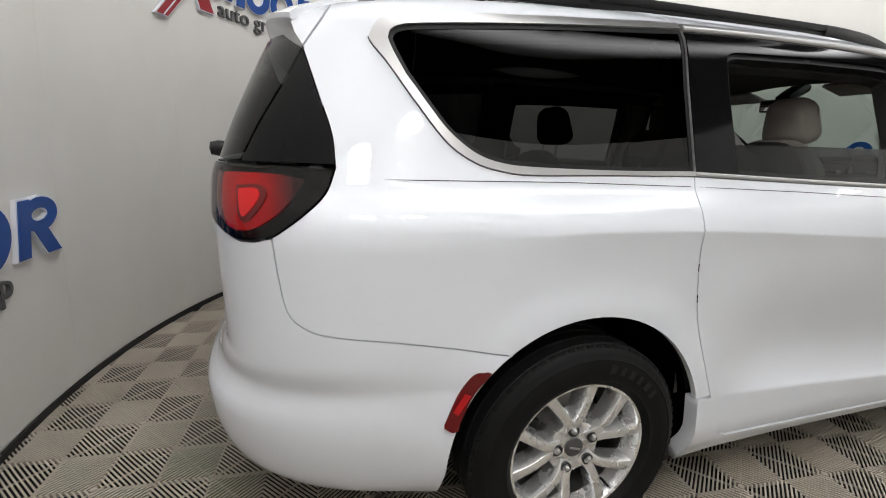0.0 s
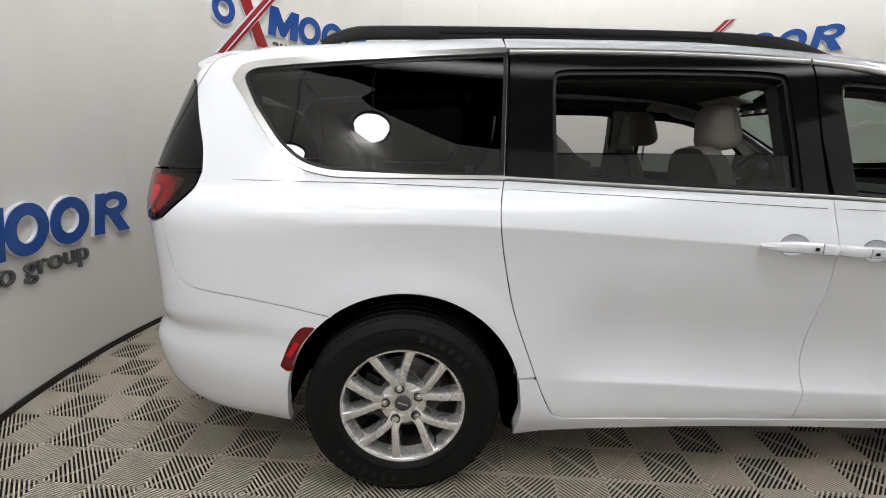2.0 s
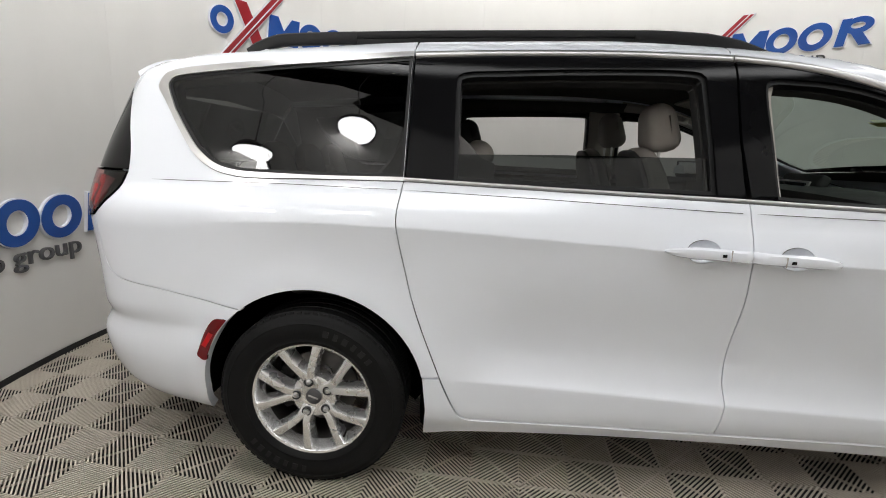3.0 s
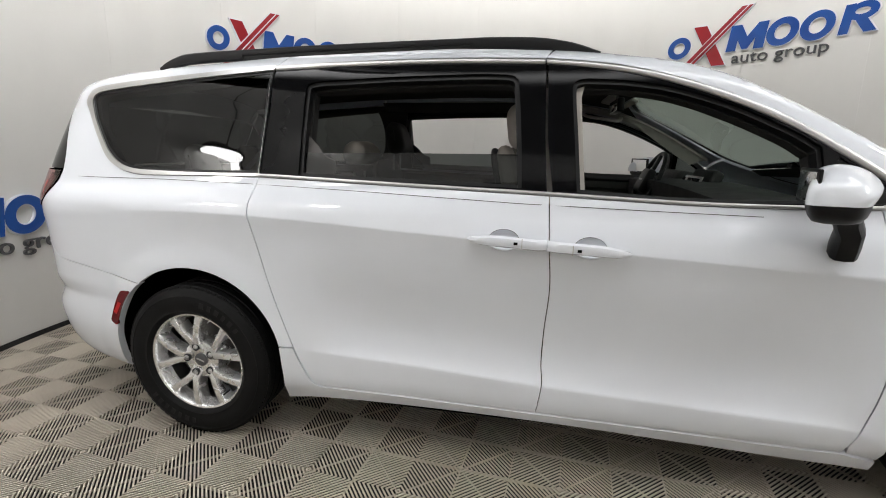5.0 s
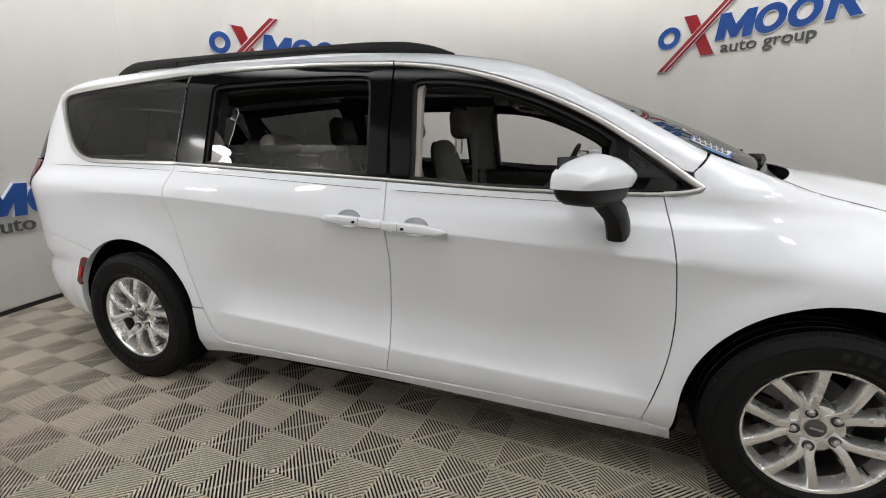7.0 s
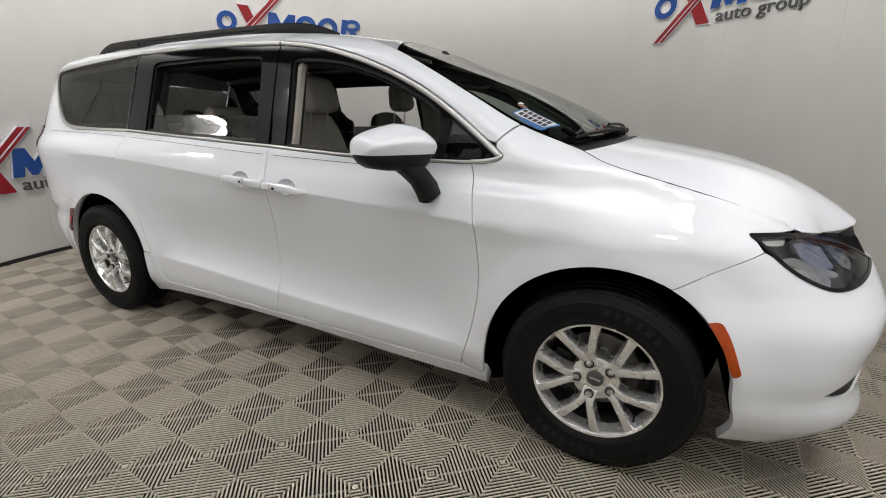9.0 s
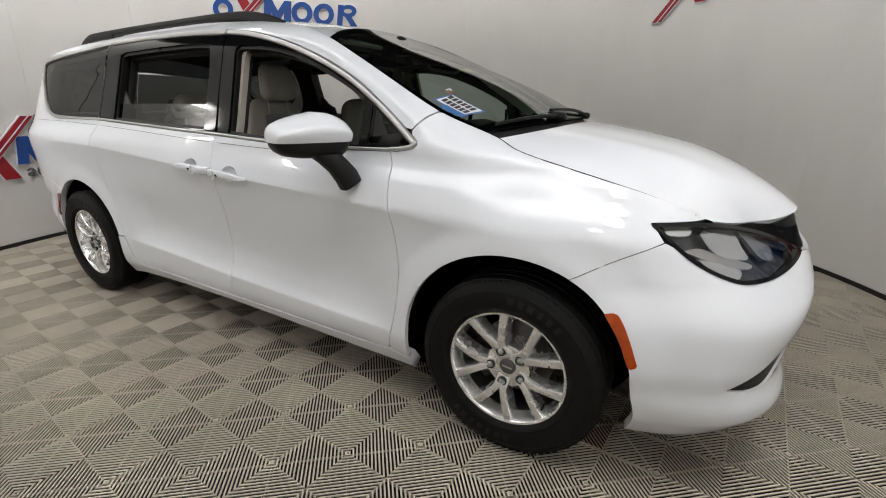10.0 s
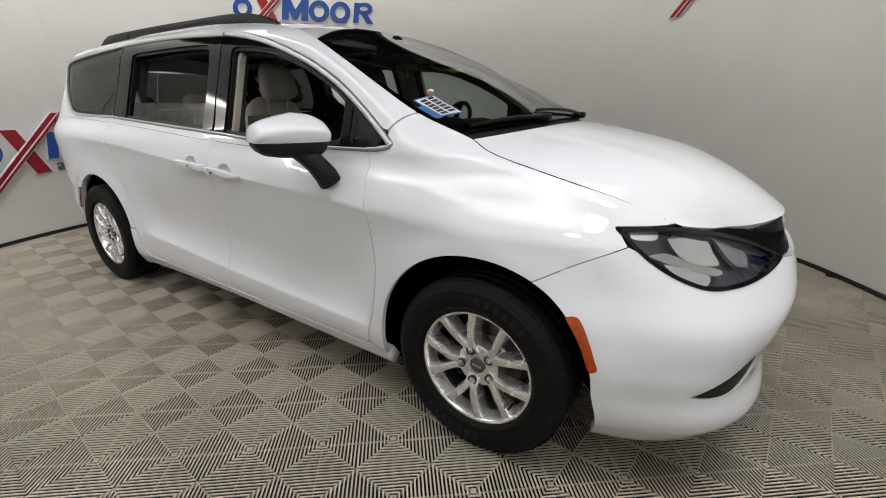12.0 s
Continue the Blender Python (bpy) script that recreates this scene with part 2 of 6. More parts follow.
def sweep(path, section, ups=None, cap=True, scales=None):
    """Sweeps a closed section of (across, up) pairs along a path."""
    bm = bmesh.new()
    path = [Vector(p) for p in path]
    rings = []
    for i, p in enumerate(path):
        ahead = (path[min(i + 1, len(path) - 1)] - path[max(i - 1, 0)]).normalized()
        up = Vector(ups[i]) if ups else Vector((0, 0, 1))
        across = ahead.cross(up).normalized()
        up = across.cross(ahead)
        k = scales[i] if scales else (1, 1)
        rings.append([bm.verts.new(p + across * a * k[0] + up * b * k[1]) for a, b in section])
    n = len(section)
    for a, b in zip(rings, rings[1:]):
        for k in range(n):
            bm.faces.new((a[k], a[(k + 1) % n], b[(k + 1) % n], b[k]))
    if cap:
        bm.faces.new(rings[0][::-1])
        bm.faces.new(rings[-1])
    return bm


def ring_section(w, h, n=10, power=2.6):
    """A rounded-box section."""
    out = []
    for k in range(n):
        a = 2 * math.pi * k / n
        c, s = math.cos(a), math.sin(a)
        out.append((w / 2 * math.copysign(abs(c) ** (2 / power), c), h / 2 * math.copysign(abs(s) ** (2 / power), s)))
    return out


def sheet(fn, nu, nv, flip=False, thick=0.0):
    """A grid surface from fn(u, v) over 0..1."""
    u, v = np.meshgrid(np.linspace(0, 1, nu), np.linspace(0, 1, nv), indexing="ij")
    p = fn(u, v).reshape(-1, 3)
    faces = []
    for i in range(nu - 1):
        for j in range(nv - 1):
            q = (i * nv + j, (i + 1) * nv + j, (i + 1) * nv + j + 1, i * nv + j + 1)
            faces.append(q[::-1] if flip else q)
    return p, faces


def sheet_part(name, fn, nu, nv, mat, parent, label="", flip=False):
    p, faces = sheet(fn, nu, nv, flip)
    me = bpy.data.meshes.new(name)
    me.from_pydata(p.tolist(), [], faces)
    me.polygons.foreach_set("use_smooth", [True] * len(faces))
    return link_mesh(name, me, mat, parent, label)


def arc(*pts, n=6):
    """A smooth run of points through the given ones."""
    p = [np.array(q, float) for q in pts]
    if len(p) < 3:
        return [tuple(q) for q in p]
    p = [2 * p[0] - p[1]] + p + [2 * p[-1] - p[-2]]
    out = []
    for a, b, c, d in zip(p, p[1:], p[2:], p[3:]):
        for k in range(n):
            s = k / n
            out.append(tuple(0.5 * (2 * b + (c - a) * s + (2 * a - 5 * b + 4 * c - d) * s * s + (3 * b - a - 3 * c + d) * s ** 3)))
    out.append(tuple(p[-2]))
    return out


def inside(poly, pts):
    poly, pts = np.array(poly), np.array(pts)
    x, y = pts[:, 0], pts[:, 1]
    hit = np.zeros(len(pts), bool)
    for (ax, ay), (bx, by) in zip(poly, np.roll(poly, -1, 0)):
        if ay != by:
            hit ^= ((ay > y) != (by > y)) & (x < (bx - ax) * (y - ay) / (by - ay) + ax)
    return hit


def clean(poly, least=1e-4):
    out = []
    for p in poly:
        if not out or math.hypot(p[0] - out[-1][0], p[1] - out[-1][1]) > least:
            out.append((float(p[0]), float(p[1])))
    if math.hypot(out[0][0] - out[-1][0], out[0][1] - out[-1][1]) <= least:
        out.pop()
    return out


def shrink(poly, d):
    """The outline moved inwards by d."""
    if not d:
        return poly
    p = np.array(poly)
    area = 0.5 * np.sum(p[:, 0] * np.roll(p[:, 1], -1) - np.roll(p[:, 0], -1) * p[:, 1])
    e = np.roll(p, -1, 0) - p
    e /= np.maximum(np.linalg.norm(e, axis=1), 1e-9)[:, None]
    nrm = np.c_[-e[:, 1], e[:, 0]] * np.sign(area)
    b = nrm + np.roll(nrm, 1, 0)
    b /= np.maximum((b * b).sum(1) / 2, 0.35)[:, None]
    return [tuple(q) for q in p + b * d]


def slim_poly(poly, d):
    """An outline over the nose drawn in by d metres."""
    return [(a / 1.55, b) for a, b in shrink(clean([(a * 1.55, b) for a, b in poly]), d)]


def arc3(pts, n=6):
    """A smooth run through points in space."""
    return [tuple(float(c) for c in q) for q in arc(*pts, n=n)]


def panel(name, outline, place, mat, parent, label="", off=0.0, res=0.03, gap=0.002, lip=0.014, holes=(), both=True, scale=(1.0, 1.0), inner=False, lines=()):
    """A pressed panel: the outline, in the surface's two coordinates, laid on the surface that place(u, v, off) gives, with its edges turned in.
    Made for the right side and, with both, for the left as well."""
    from mathutils.geometry import delaunay_2d_cdt
    sc = np.array(scale)
    loops = [shrink(clean(np.array(outline) * sc), gap)] + [shrink(clean(np.array(h) * sc), -gap) for h in holes]
    verts, edges = [], []
    for loop in loops:
        loop = np.array(loop)
        dense = []
        for a, b in zip(loop, np.roll(loop, -1, 0)):
            k = max(1, int(math.ceil(np.linalg.norm(b - a) / res)))
            dense += [a + (b - a) * s / k for s in range(k)]
        first = len(verts)
        verts += [tuple(q) for q in dense]
        edges += [(first + k, first + (k + 1) % len(dense)) for k in range(len(dense))]
    rim = np.array(verts)
    lo, hi = rim.min(0), rim.max(0)
    gx, gy = np.meshgrid(np.arange(lo[0] + res / 2, hi[0], res), np.arange(lo[1] + res / 2, hi[1], res))
    g = np.c_[gx.ravel(), gy.ravel()]
    if len(lines):                     # rows of points that carry a crisp crease
        lines = np.array(lines)
        g = g[[np.min(((lines - q) ** 2).sum(1)) > (0.4 * res) ** 2 for q in g]]
        near = np.array([np.min(((rim - q) ** 2).sum(1)) > 0.006 ** 2 for q in lines])
        g = np.r_[g, lines[near & inside(loops[0], lines)]]
    ok = inside(loops[0], g)
    for h in loops[1:]:
        ok &= ~inside(h, g)
    g = g[ok]
    if len(g):
        far = np.array([np.min(((rim - q) ** 2).sum(1)) for q in g]) > (0.45 * res if not len(lines) else 0.005) ** 2
        g = g[far]
    pts = [Vector(q) for q in verts] + [Vector(q) for q in g]
    v2, _, faces, *_ = delaunay_2d_cdt(pts, edges, [], 0, 1e-6)
    v2 = np.array([tuple(v) for v in v2])
    faces = [list(f) for f in faces]
    mid = np.array([v2[f].mean(0) for f in faces])
    keep = inside(loops[0], mid)
    for h in loops[1:]:
        keep &= ~inside(h, mid)
    faces = [f for f, k in zip(faces, keep) if k]
    uv = v2 / sc
    e = 0.0025
    p = place(uv[:, 0], uv[:, 1])
    du = place(uv[:, 0] + e, uv[:, 1]) - place(uv[:, 0] - e, uv[:, 1])
    dv = place(uv[:, 0], uv[:, 1] + e) - place(uv[:, 0], uv[:, 1] - e)
    nrm = np.cross(du, dv)
    nrm /= np.maximum(np.linalg.norm(nrm, axis=1), 1e-12)[:, None]
    nrm *= np.sign((nrm * (p - np.array([1.4, 0.0, 0.75]))).sum(1))[:, None]
    p = p + nrm * off
    fixed = []
    for f in faces:
        a, b, c = p[f[0]], p[f[1]], p[f[2]]
        fixed.append(f if np.dot(np.cross(b - a, c - a), nrm[f].sum(0)) > 0 else f[::-1])
    count = {}
    for f in fixed:
        for a, b in zip(f, f[1:] + f[:1]):
            count[(a, b)] = 1
    border = [(a, b) for a, b in count if (b, a) not in count]
    if inner:
        nrm = -nrm
        fixed = [f[::-1] for f in fixed]
        border = [(b, a) for a, b in border]
    made = []
    for side in ((1, -1) if both else (1,)):
        q, n, fs, bd = p.copy(), nrm.copy(), fixed, border
        if side < 0:
            q[:, 1] *= -1
            n[:, 1] *= -1
            fs, bd = [f[::-1] for f in fs], [(b, a) for a, b in bd]
        allv, allf, nn = [tuple(v) for v in q], list(fs), [tuple(v) for v in n]
        if lip:
            used = sorted({k for ab in bd for k in ab})
            top = {k: len(allv) + i for i, k in enumerate(used)}
            allv += [tuple(q[k]) for k in used]
            low = {k: len(allv) + i for i, k in enumerate(used)}
            allv += [tuple(q[k] - n[k] * lip) for k in used]
            outw = {k: np.zeros(3) for k in used}
            for a, b in bd:
                allf.append([top[b], top[a], low[a], low[b]])
                o = np.cross(q[b] - q[a], n[a])
                o /= max(np.linalg.norm(o), 1e-9)
                outw[a] += o
                outw[b] += o
            nn += [tuple(outw[k]) for k in used] * 2
        me = bpy.data.meshes.new(name)
        me.from_pydata(allv, [], allf)
        me.polygons.foreach_set("use_smooth", [True] * len(allf))
        nn = np.array(nn)
        nn /= np.maximum(np.linalg.norm(nn, axis=1), 1e-9)[:, None]
        me.normals_split_custom_set_from_vertices(nn.tolist())
        made.append(link_mesh(name, me, mat, parent, label))
    return made


# ---------------------------------------------------------------- the body's surface
def smooth_curve(*knots):
    """A smooth function through a few (place, value) knots."""
    px, py = np.array(knots, float).T
    h = np.diff(px); d = np.diff(py) / h
    m = np.r_[d[0], np.where(d[1:] * d[:-1] > 0, 2 * d[1:] * d[:-1] / np.where(d[1:] + d[:-1] == 0, 1, d[1:] + d[:-1]), 0), d[-1]]

    def value(x):
        x = np.clip(np.asarray(x, float), px[0], px[-1])
        i = np.clip(np.searchsorted(px, x) - 1, 0, len(h) - 1)
        s = (x - px[i]) / h[i]
        return ((1 + 2 * s) * (1 - s) ** 2 * py[i] + s * (1 - s) ** 2 * h[i] * m[i]
                + s * s * (3 - 2 * s) * py[i + 1] + s * s * (s - 1) * h[i] * m[i + 1])
    return value


def step(a, b, x):
    s = np.clip((np.asarray(x, float) - a) / (b - a), 0, 1)
    return s * s * (3 - 2 * s)


WHEEL_R, BASE, HUB_Z = 0.365, 3.089, 0.355
half_round = smooth_curve((0.14, 0.86), (0.2, 0.91), (0.26, 0.94), (0.31, 0.961), (0.36, 0.967), (0.47, 0.966), (0.6, 0.962), (0.7, 0.961), (0.8, 0.964), (0.88, 0.9685),
                          (0.94, 0.974), (0.985, 0.978), (1.01, 0.977), (1.06, 0.966), (1.12, 0.941), (1.16, 0.918), (1.3, 0.871), (1.45, 0.823), (1.58, 0.781), (1.64, 0.735), (1.7, 0.625))
under_crease = smooth_curve((0.14, 0.86), (0.2, 0.91), (0.26, 0.94), (0.31, 0.961), (0.36, 0.967), (0.47, 0.966), (0.6, 0.962), (0.7, 0.961), (0.8, 0.964), (0.88, 0.97), (0.94, 0.978),
                            (0.99, 0.988), (1.06, 1.003), (1.3, 1.06), (1.8, 1.2))
over_crease = smooth_curve((0.1, 1.3), (0.7, 1.08), (0.9, 1.012), (0.99, 0.988), (1.06, 0.968), (1.12, 0.941), (1.16, 0.918), (1.3, 0.871), (1.45, 0.823), (1.58, 0.781), (1.64, 0.735), (1.7, 0.625))
crease_z = smooth_curve((-0.9, 1.01), (-0.5, 1.03), (0.0, 1.044), (0.4, 1.034), (1.0, 0.998), (1.6, 0.96), (2.1, 0.932), (2.6, 0.893), (3.2, 0.85), (4.0, 0.84))
ledge_z = smooth_curve((0.4, 0.472), (0.95, 0.449), (1.5, 0.416), (1.85, 0.4), (2.5, 0.376), (2.75, 0.37))


def half_low(z, sharp=1.0):
    """Half the width by height; the upper crease is crisp along the doors and fades towards the ends."""
    a, b = under_crease(z), over_crease(z)
    crisp = (a + b) / 2 - np.sqrt((a - b) ** 2 / 4 + 0.0008 ** 2)
    return half_round(z) * (1 - sharp) + crisp * sharp


front_x = smooth_curve((0.14, 3.86), (0.22, 3.95), (0.32, 4.01), (0.42, 3.975), (0.5, 3.99), (0.58, 4.03), (0.66, 4.053), (0.74, 4.038), (0.8, 4.01), (0.9, 3.97), (1.0, 3.85), (1.2, 3.6))
rear_x = smooth_curve((0.14, -0.894), (0.24, -0.985), (0.34, -1.075), (0.44, -1.1), (0.53, -1.105), (0.6, -1.065), (0.655, -1.045), (0.7, -1.022), (0.8, -1.023), (0.92, -1.028), (1.05, -1.028), (1.15, -1.024), (1.22, -1.002), (1.4, -0.926), (1.6, -0.817), (1.7, -0.717))
top_z = smooth_curve((-0.95, 1.585), (-0.5, 1.652), (0.0, 1.684), (0.4, 1.7), (1.0, 1.705), (1.5, 1.685), (1.9, 1.632), (2.1, 1.57), (2.3, 1.475), (2.5, 1.368),
                     (2.7, 1.262), (2.93, 1.176), (3.02, 1.138), (3.2, 1.09), (3.45, 1.019), (3.62, 0.955), (3.68, 0.933), (3.95, 0.84))
top_y = smooth_curve((-0.95, 0.58), (0.0, 0.62), (1.0, 0.63), (1.5, 0.635), (1.9, 0.68), (2.1, 0.725), (2.3, 0.75), (2.5, 0.762), (2.7, 0.765), (2.93, 0.752),
                     (3.02, 0.782), (3.12, 0.79), (3.3, 0.772), (3.5, 0.722), (3.68, 0.655), (3.95, 0.5))
turn_h = smooth_curve((-0.9, 0.07), (1.5, 0.07), (2.1, 0.06), (2.6, 0.08), (2.75, 0.14), (3.0, 0.27), (3.3, 0.32), (3.9, 0.3))
front_n = smooth_curve((0.14, 4.0), (0.45, 4.2), (0.58, 3.6), (0.76, 2.75), (1.0, 2.7))
rear_n = smooth_curve((0.2, 3.77), (0.5, 4.2), (0.62, 4.3), (0.7, 5.2), (1.0, 5.05), (1.2, 5.2), (1.45, 5.3), (1.7, 5.6))


def side_y(x, z):
    """Half the body's width at a place along it and a height."""
    x, z = np.broadcast_arrays(np.asarray(x, float), np.asarray(z, float))
    zt = top_z(x)

    def plain(z):
        # the crease runs down towards the front, the hollow over the sill as well
        lift = (crease_z(x) - 0.99) * step(0.7, 0.98, z) * (1 - step(1.05, 1.15, z))
        sharp = step(-0.4, 0.05, x) * (1 - step(2.45, 2.9, x))
        w = half_low(z - lift, sharp) - 0.04 * step(1.7, 2.65, x) * step(1.0, 1.14, z) * (1 - step(2.75, 3.0, x))
        # hollow of the doors, ending below in a crisp ledge
        d = z - ledge_z(x)
        d = (d + np.sqrt(d * d + 0.003 ** 2)) / 2
        w = w - 0.042 * (1 - np.exp(-d / 0.058)) * (1 - step(0.1, 0.46, d)) * step(0.45, 0.8, x) * (1 - step(2.35, 2.7, x))
        w = w - 0.03 * (1 - step(0.22, 0.5, z)) * (1 - step(-0.5, -0.2, x))
        for hx, out in ((0.0, 0.012), (BASE, 0.022)):
            r = np.hypot(x - hx, z - HUB_Z)
            w = w + out * (1 - step(0.445, 0.57, r)) * step(0.15, 0.4, z)
        return w + 0.022 * (1 - step(0.35, 0.9, abs(x - 3.25))) * step(0.3, 0.7, z)
    w = plain(z)
    # the shoulder turns over to the roof, the pillar and the bonnet
    a = np.clip((z - zt + turn_h(x)) / turn_h(x), 0, 1)
    w = w - (plain(zt) - top_y(x)) * (1 - np.sqrt(np.clip(1 - a ** 2.2, 0, 1)))
    shoulder = top_y(x) * (1 - np.sqrt(np.clip(1 - a ** 2.2, 0, 1))) * step(0.7, 1.0, a) * (1 - step(3.55, 3.75, x)) * step(2.75, 2.9, x)
    c = 1.0
    # the plan's corners
    for xc, xe, n in ((2.75, front_x(z), front_n(z)), (0.25, rear_x(z), rear_n(z))):
        q = np.clip((x - xc) / (xe - xc), 0, 1)
        c = c * np.clip(1 - q ** n, 0, 1) ** (1 / n)
    # along the bonnet the fender's top edge keeps its line
    return w * c + shoulder * (1 - c)


def end_rows(start, end_x, levels=120, zmin=0.14, zmax=1.72):
    """Where the body's end lies: a grid over the share of the way round the corner and the height."""
    zs = np.linspace(zmin, zmax, levels)
    grid = np.zeros((levels, 101, 3))
    for i, z in enumerate(zs):
        e = float(end_x(z))
        x = start + (e - start) * (1 - np.linspace(1, 0, 1500) ** 2.5)
        y = -side_y(x, np.full_like(x, z))
        y[-1] = 0.0
        d = np.r_[0, np.cumsum(np.hypot(np.diff(x), np.diff(y)))]
        s = np.linspace(0, d[-1], 101)
        grid[i] = np.c_[np.interp(s, d, x), np.interp(s, d, y), np.full(101, z)]
    return zs, grid


def end_map(start, end_x):
    zs, grid = end_rows(start, end_x)

    def place(q, z):
        q, z = np.broadcast_arrays(np.clip(np.asarray(q, float), 0, 1), np.clip(np.asarray(z, float), zs[0], zs[-1]))
        fi, fj = (z - zs[0]) / (zs[1] - zs[0]), q * 100
        i, j = np.minimum(fi.astype(int), len(zs) - 2), np.minimum(fj.astype(int), 99)
        u, v = (fi - i)[..., None], (fj - j)[..., None]
        return (grid[i, j] * (1 - u) * (1 - v) + grid[i + 1, j] * u * (1 - v) + grid[i, j + 1] * (1 - u) * v + grid[i + 1, j + 1] * u * v)

    def share(x, z):
        """The share of the way round at which the body is at x."""
        q = np.linspace(0, 1, 400)
        xs = place(q, np.full(400, float(z)))[:, 0]
        return float(np.interp(x, xs, q)) if xs[-1] > xs[0] else float(np.interp(-x, -xs, q))
    return place, share


nose, nose_q = end_map(3.0, front_x)
tail, tail_q = end_map(-0.3, rear_x)


def on_side(x, z):
    return np.stack([np.asarray(x, float), -side_y(x, z), np.asarray(z, float)], -1)


ROOF_POWER = 2.2


def crown(x):
    return 0.052 + 0 * np.asarray(x)


def roof(u, v):
    """The roof: u from the tail to the windscreen, v across from right to left."""
    q = 2 * v - 1
    k = np.abs(q) ** ROOF_POWER
    x = -0.62 + (1.9 + 0.21 * k + 0.62) * u
    return np.stack([x, q * top_y(x), top_z(x) + crown(x) * (1 - k) - 0.002], -1)


def windscreen(u, v, off=0.0):
    q = 2 * v - 1
    k = np.abs(q) ** ROOF_POWER
    xe, xc = 2.11 + 0.80 * u, 1.9 + 1.17 * u
    zc = 1.684 - 0.485 * u + 0.037 * np.sin(np.pi * u ** 1.7)
    x, z = xc + (xe - xc) * k, zc + (top_z(xe) - zc) * k
    return np.stack([x - off * 0.4, q * (top_y(xe) - 0.004), z - off], -1)


lip_z = smooth_curve((0.5, 0.933), (0.64, 0.903), (0.75, 0.893), (0.86, 0.9), (1.0, 0.908))


def bonnet(u, v):
    """The bonnet, u from the cowl to the front edge, which follows the nose."""
    q = 2 * v - 1
    k = np.abs(q) ** 2.4
    xs = 2.935 + 0.745 * u
    xc = 3.075 + 0.86 * u
    zc = 1.212 - 0.12 * u - 0.085 * u ** 2.5
    x = xc + (xs - xc) * np.abs(q) ** 3
    ridge = 0.010 * np.exp(-((np.abs(q) - 0.62) / 0.12) ** 2) * np.sin(np.pi * np.clip(u, 0, 1))
    y, z = q * (top_y(xs) - 0.003), zc + (top_z(xs) - zc) * k + ridge
    s = 1.0 - 0.48 * np.abs(q)
    edge = nose(s, lip_z(s))
    ex, ey, ez = edge[..., 0] + 0.004, np.sign(q) * np.abs(edge[..., 1]), edge[..., 2]
    one = np.ones_like(u)
    x1 = 3.935 + (3.68 - 3.935) * np.abs(q) ** 3
    y1 = q * (top_y(3.68 * one) - 0.003)
    z1 = 1.007 + (top_z(3.68 * one) - 1.007) * k
    w = np.clip((u - 0.45) / 0.55, 0, 1) ** 2.6
    return np.stack([x + (ex - x1) * w, y + (ey - y1) * w, z + (ez - z1) * w], -1)


def patch(fn, lo_u, hi_u, lo_v, hi_v):
    return lambda u, v: fn(lo_u + (hi_u - lo_u) * u, lo_v + (hi_v - lo_v) * v)


# ---------------------------------------------------------------- the minivan's outlines, in metres along and up
QUARTER_TOP = arc((-0.595, 1.512), (-0.58, 1.541), (-0.55, 1.562), (-0.45, 1.578), (-0.13, 1.604), (0.08, 1.62), (0.36, 1.642))
DOOR_TOP = arc((0.36, 1.642), (0.7, 1.652), (1.1, 1.652), (1.47, 1.637))
FRONT_TOP = arc((1.47, 1.637), (1.69, 1.609), (1.9, 1.561), (2.1, 1.493), (2.285, 1.41), (2.457, 1.306), (2.62, 1.192), (2.66, 1.163), (2.668, 1.15))
FRONT_BELT = arc((2.668, 1.15), (2.655, 1.137), (2.617, 1.127), (2.544, 1.119), (2.3, 1.115), (2.0, 1.12), (1.8, 1.128), (1.505, 1.141))
DOOR_BELT = arc((1.505, 1.141), (0.9, 1.164), (0.345, 1.187))
QUARTER_BELT = arc((0.345, 1.187), (0.066, 1.188), (-0.19, 1.187), (-0.28, 1.196), (-0.348, 1.216), (-0.418, 1.263), (-0.49, 1.357), (-0.553, 1.45), (-0.588, 1.495), (-0.595, 1.512))
REAR_SEAM = arc((0.345, 1.187), (0.33, 1.095), (0.332, 1.02), (0.357, 0.884), (0.397, 0.718), (0.485, 0.479))
REAR_SEAM_LOW = arc((0.485, 0.479), (0.505, 0.43), (0.536, 0.363), (0.562, 0.322), (0.6, 0.306))
MID_SEAM = arc((1.505, 1.141), (1.509, 1.05), (1.513, 0.962), (1.524, 0.806), (1.514, 0.634), (1.51, 0.5), (1.515, 0.415), (1.497, 0.294))
FRONT_SEAM = arc((2.544, 1.119), (2.561, 1.061), (2.585, 0.958), (2.608, 0.81), (2.618, 0.651), (2.598, 0.48), (2.544, 0.274))
DOOR_FOOT = arc((0.6, 0.306), (0.958, 0.304), (1.497, 0.294))
FRONT_FOOT = arc((1.497, 0.294), (1.978, 0.284), (2.382, 0.272), (2.544, 0.274))


def wheel_arch(cx, cz, r, a0, a1, n=26):
    return [(cx + r * math.cos(radians(a0 + (a1 - a0) * k / n)), cz + r * math.sin(radians(a0 + (a1 - a0) * k / n))) for k in range(n + 1)]


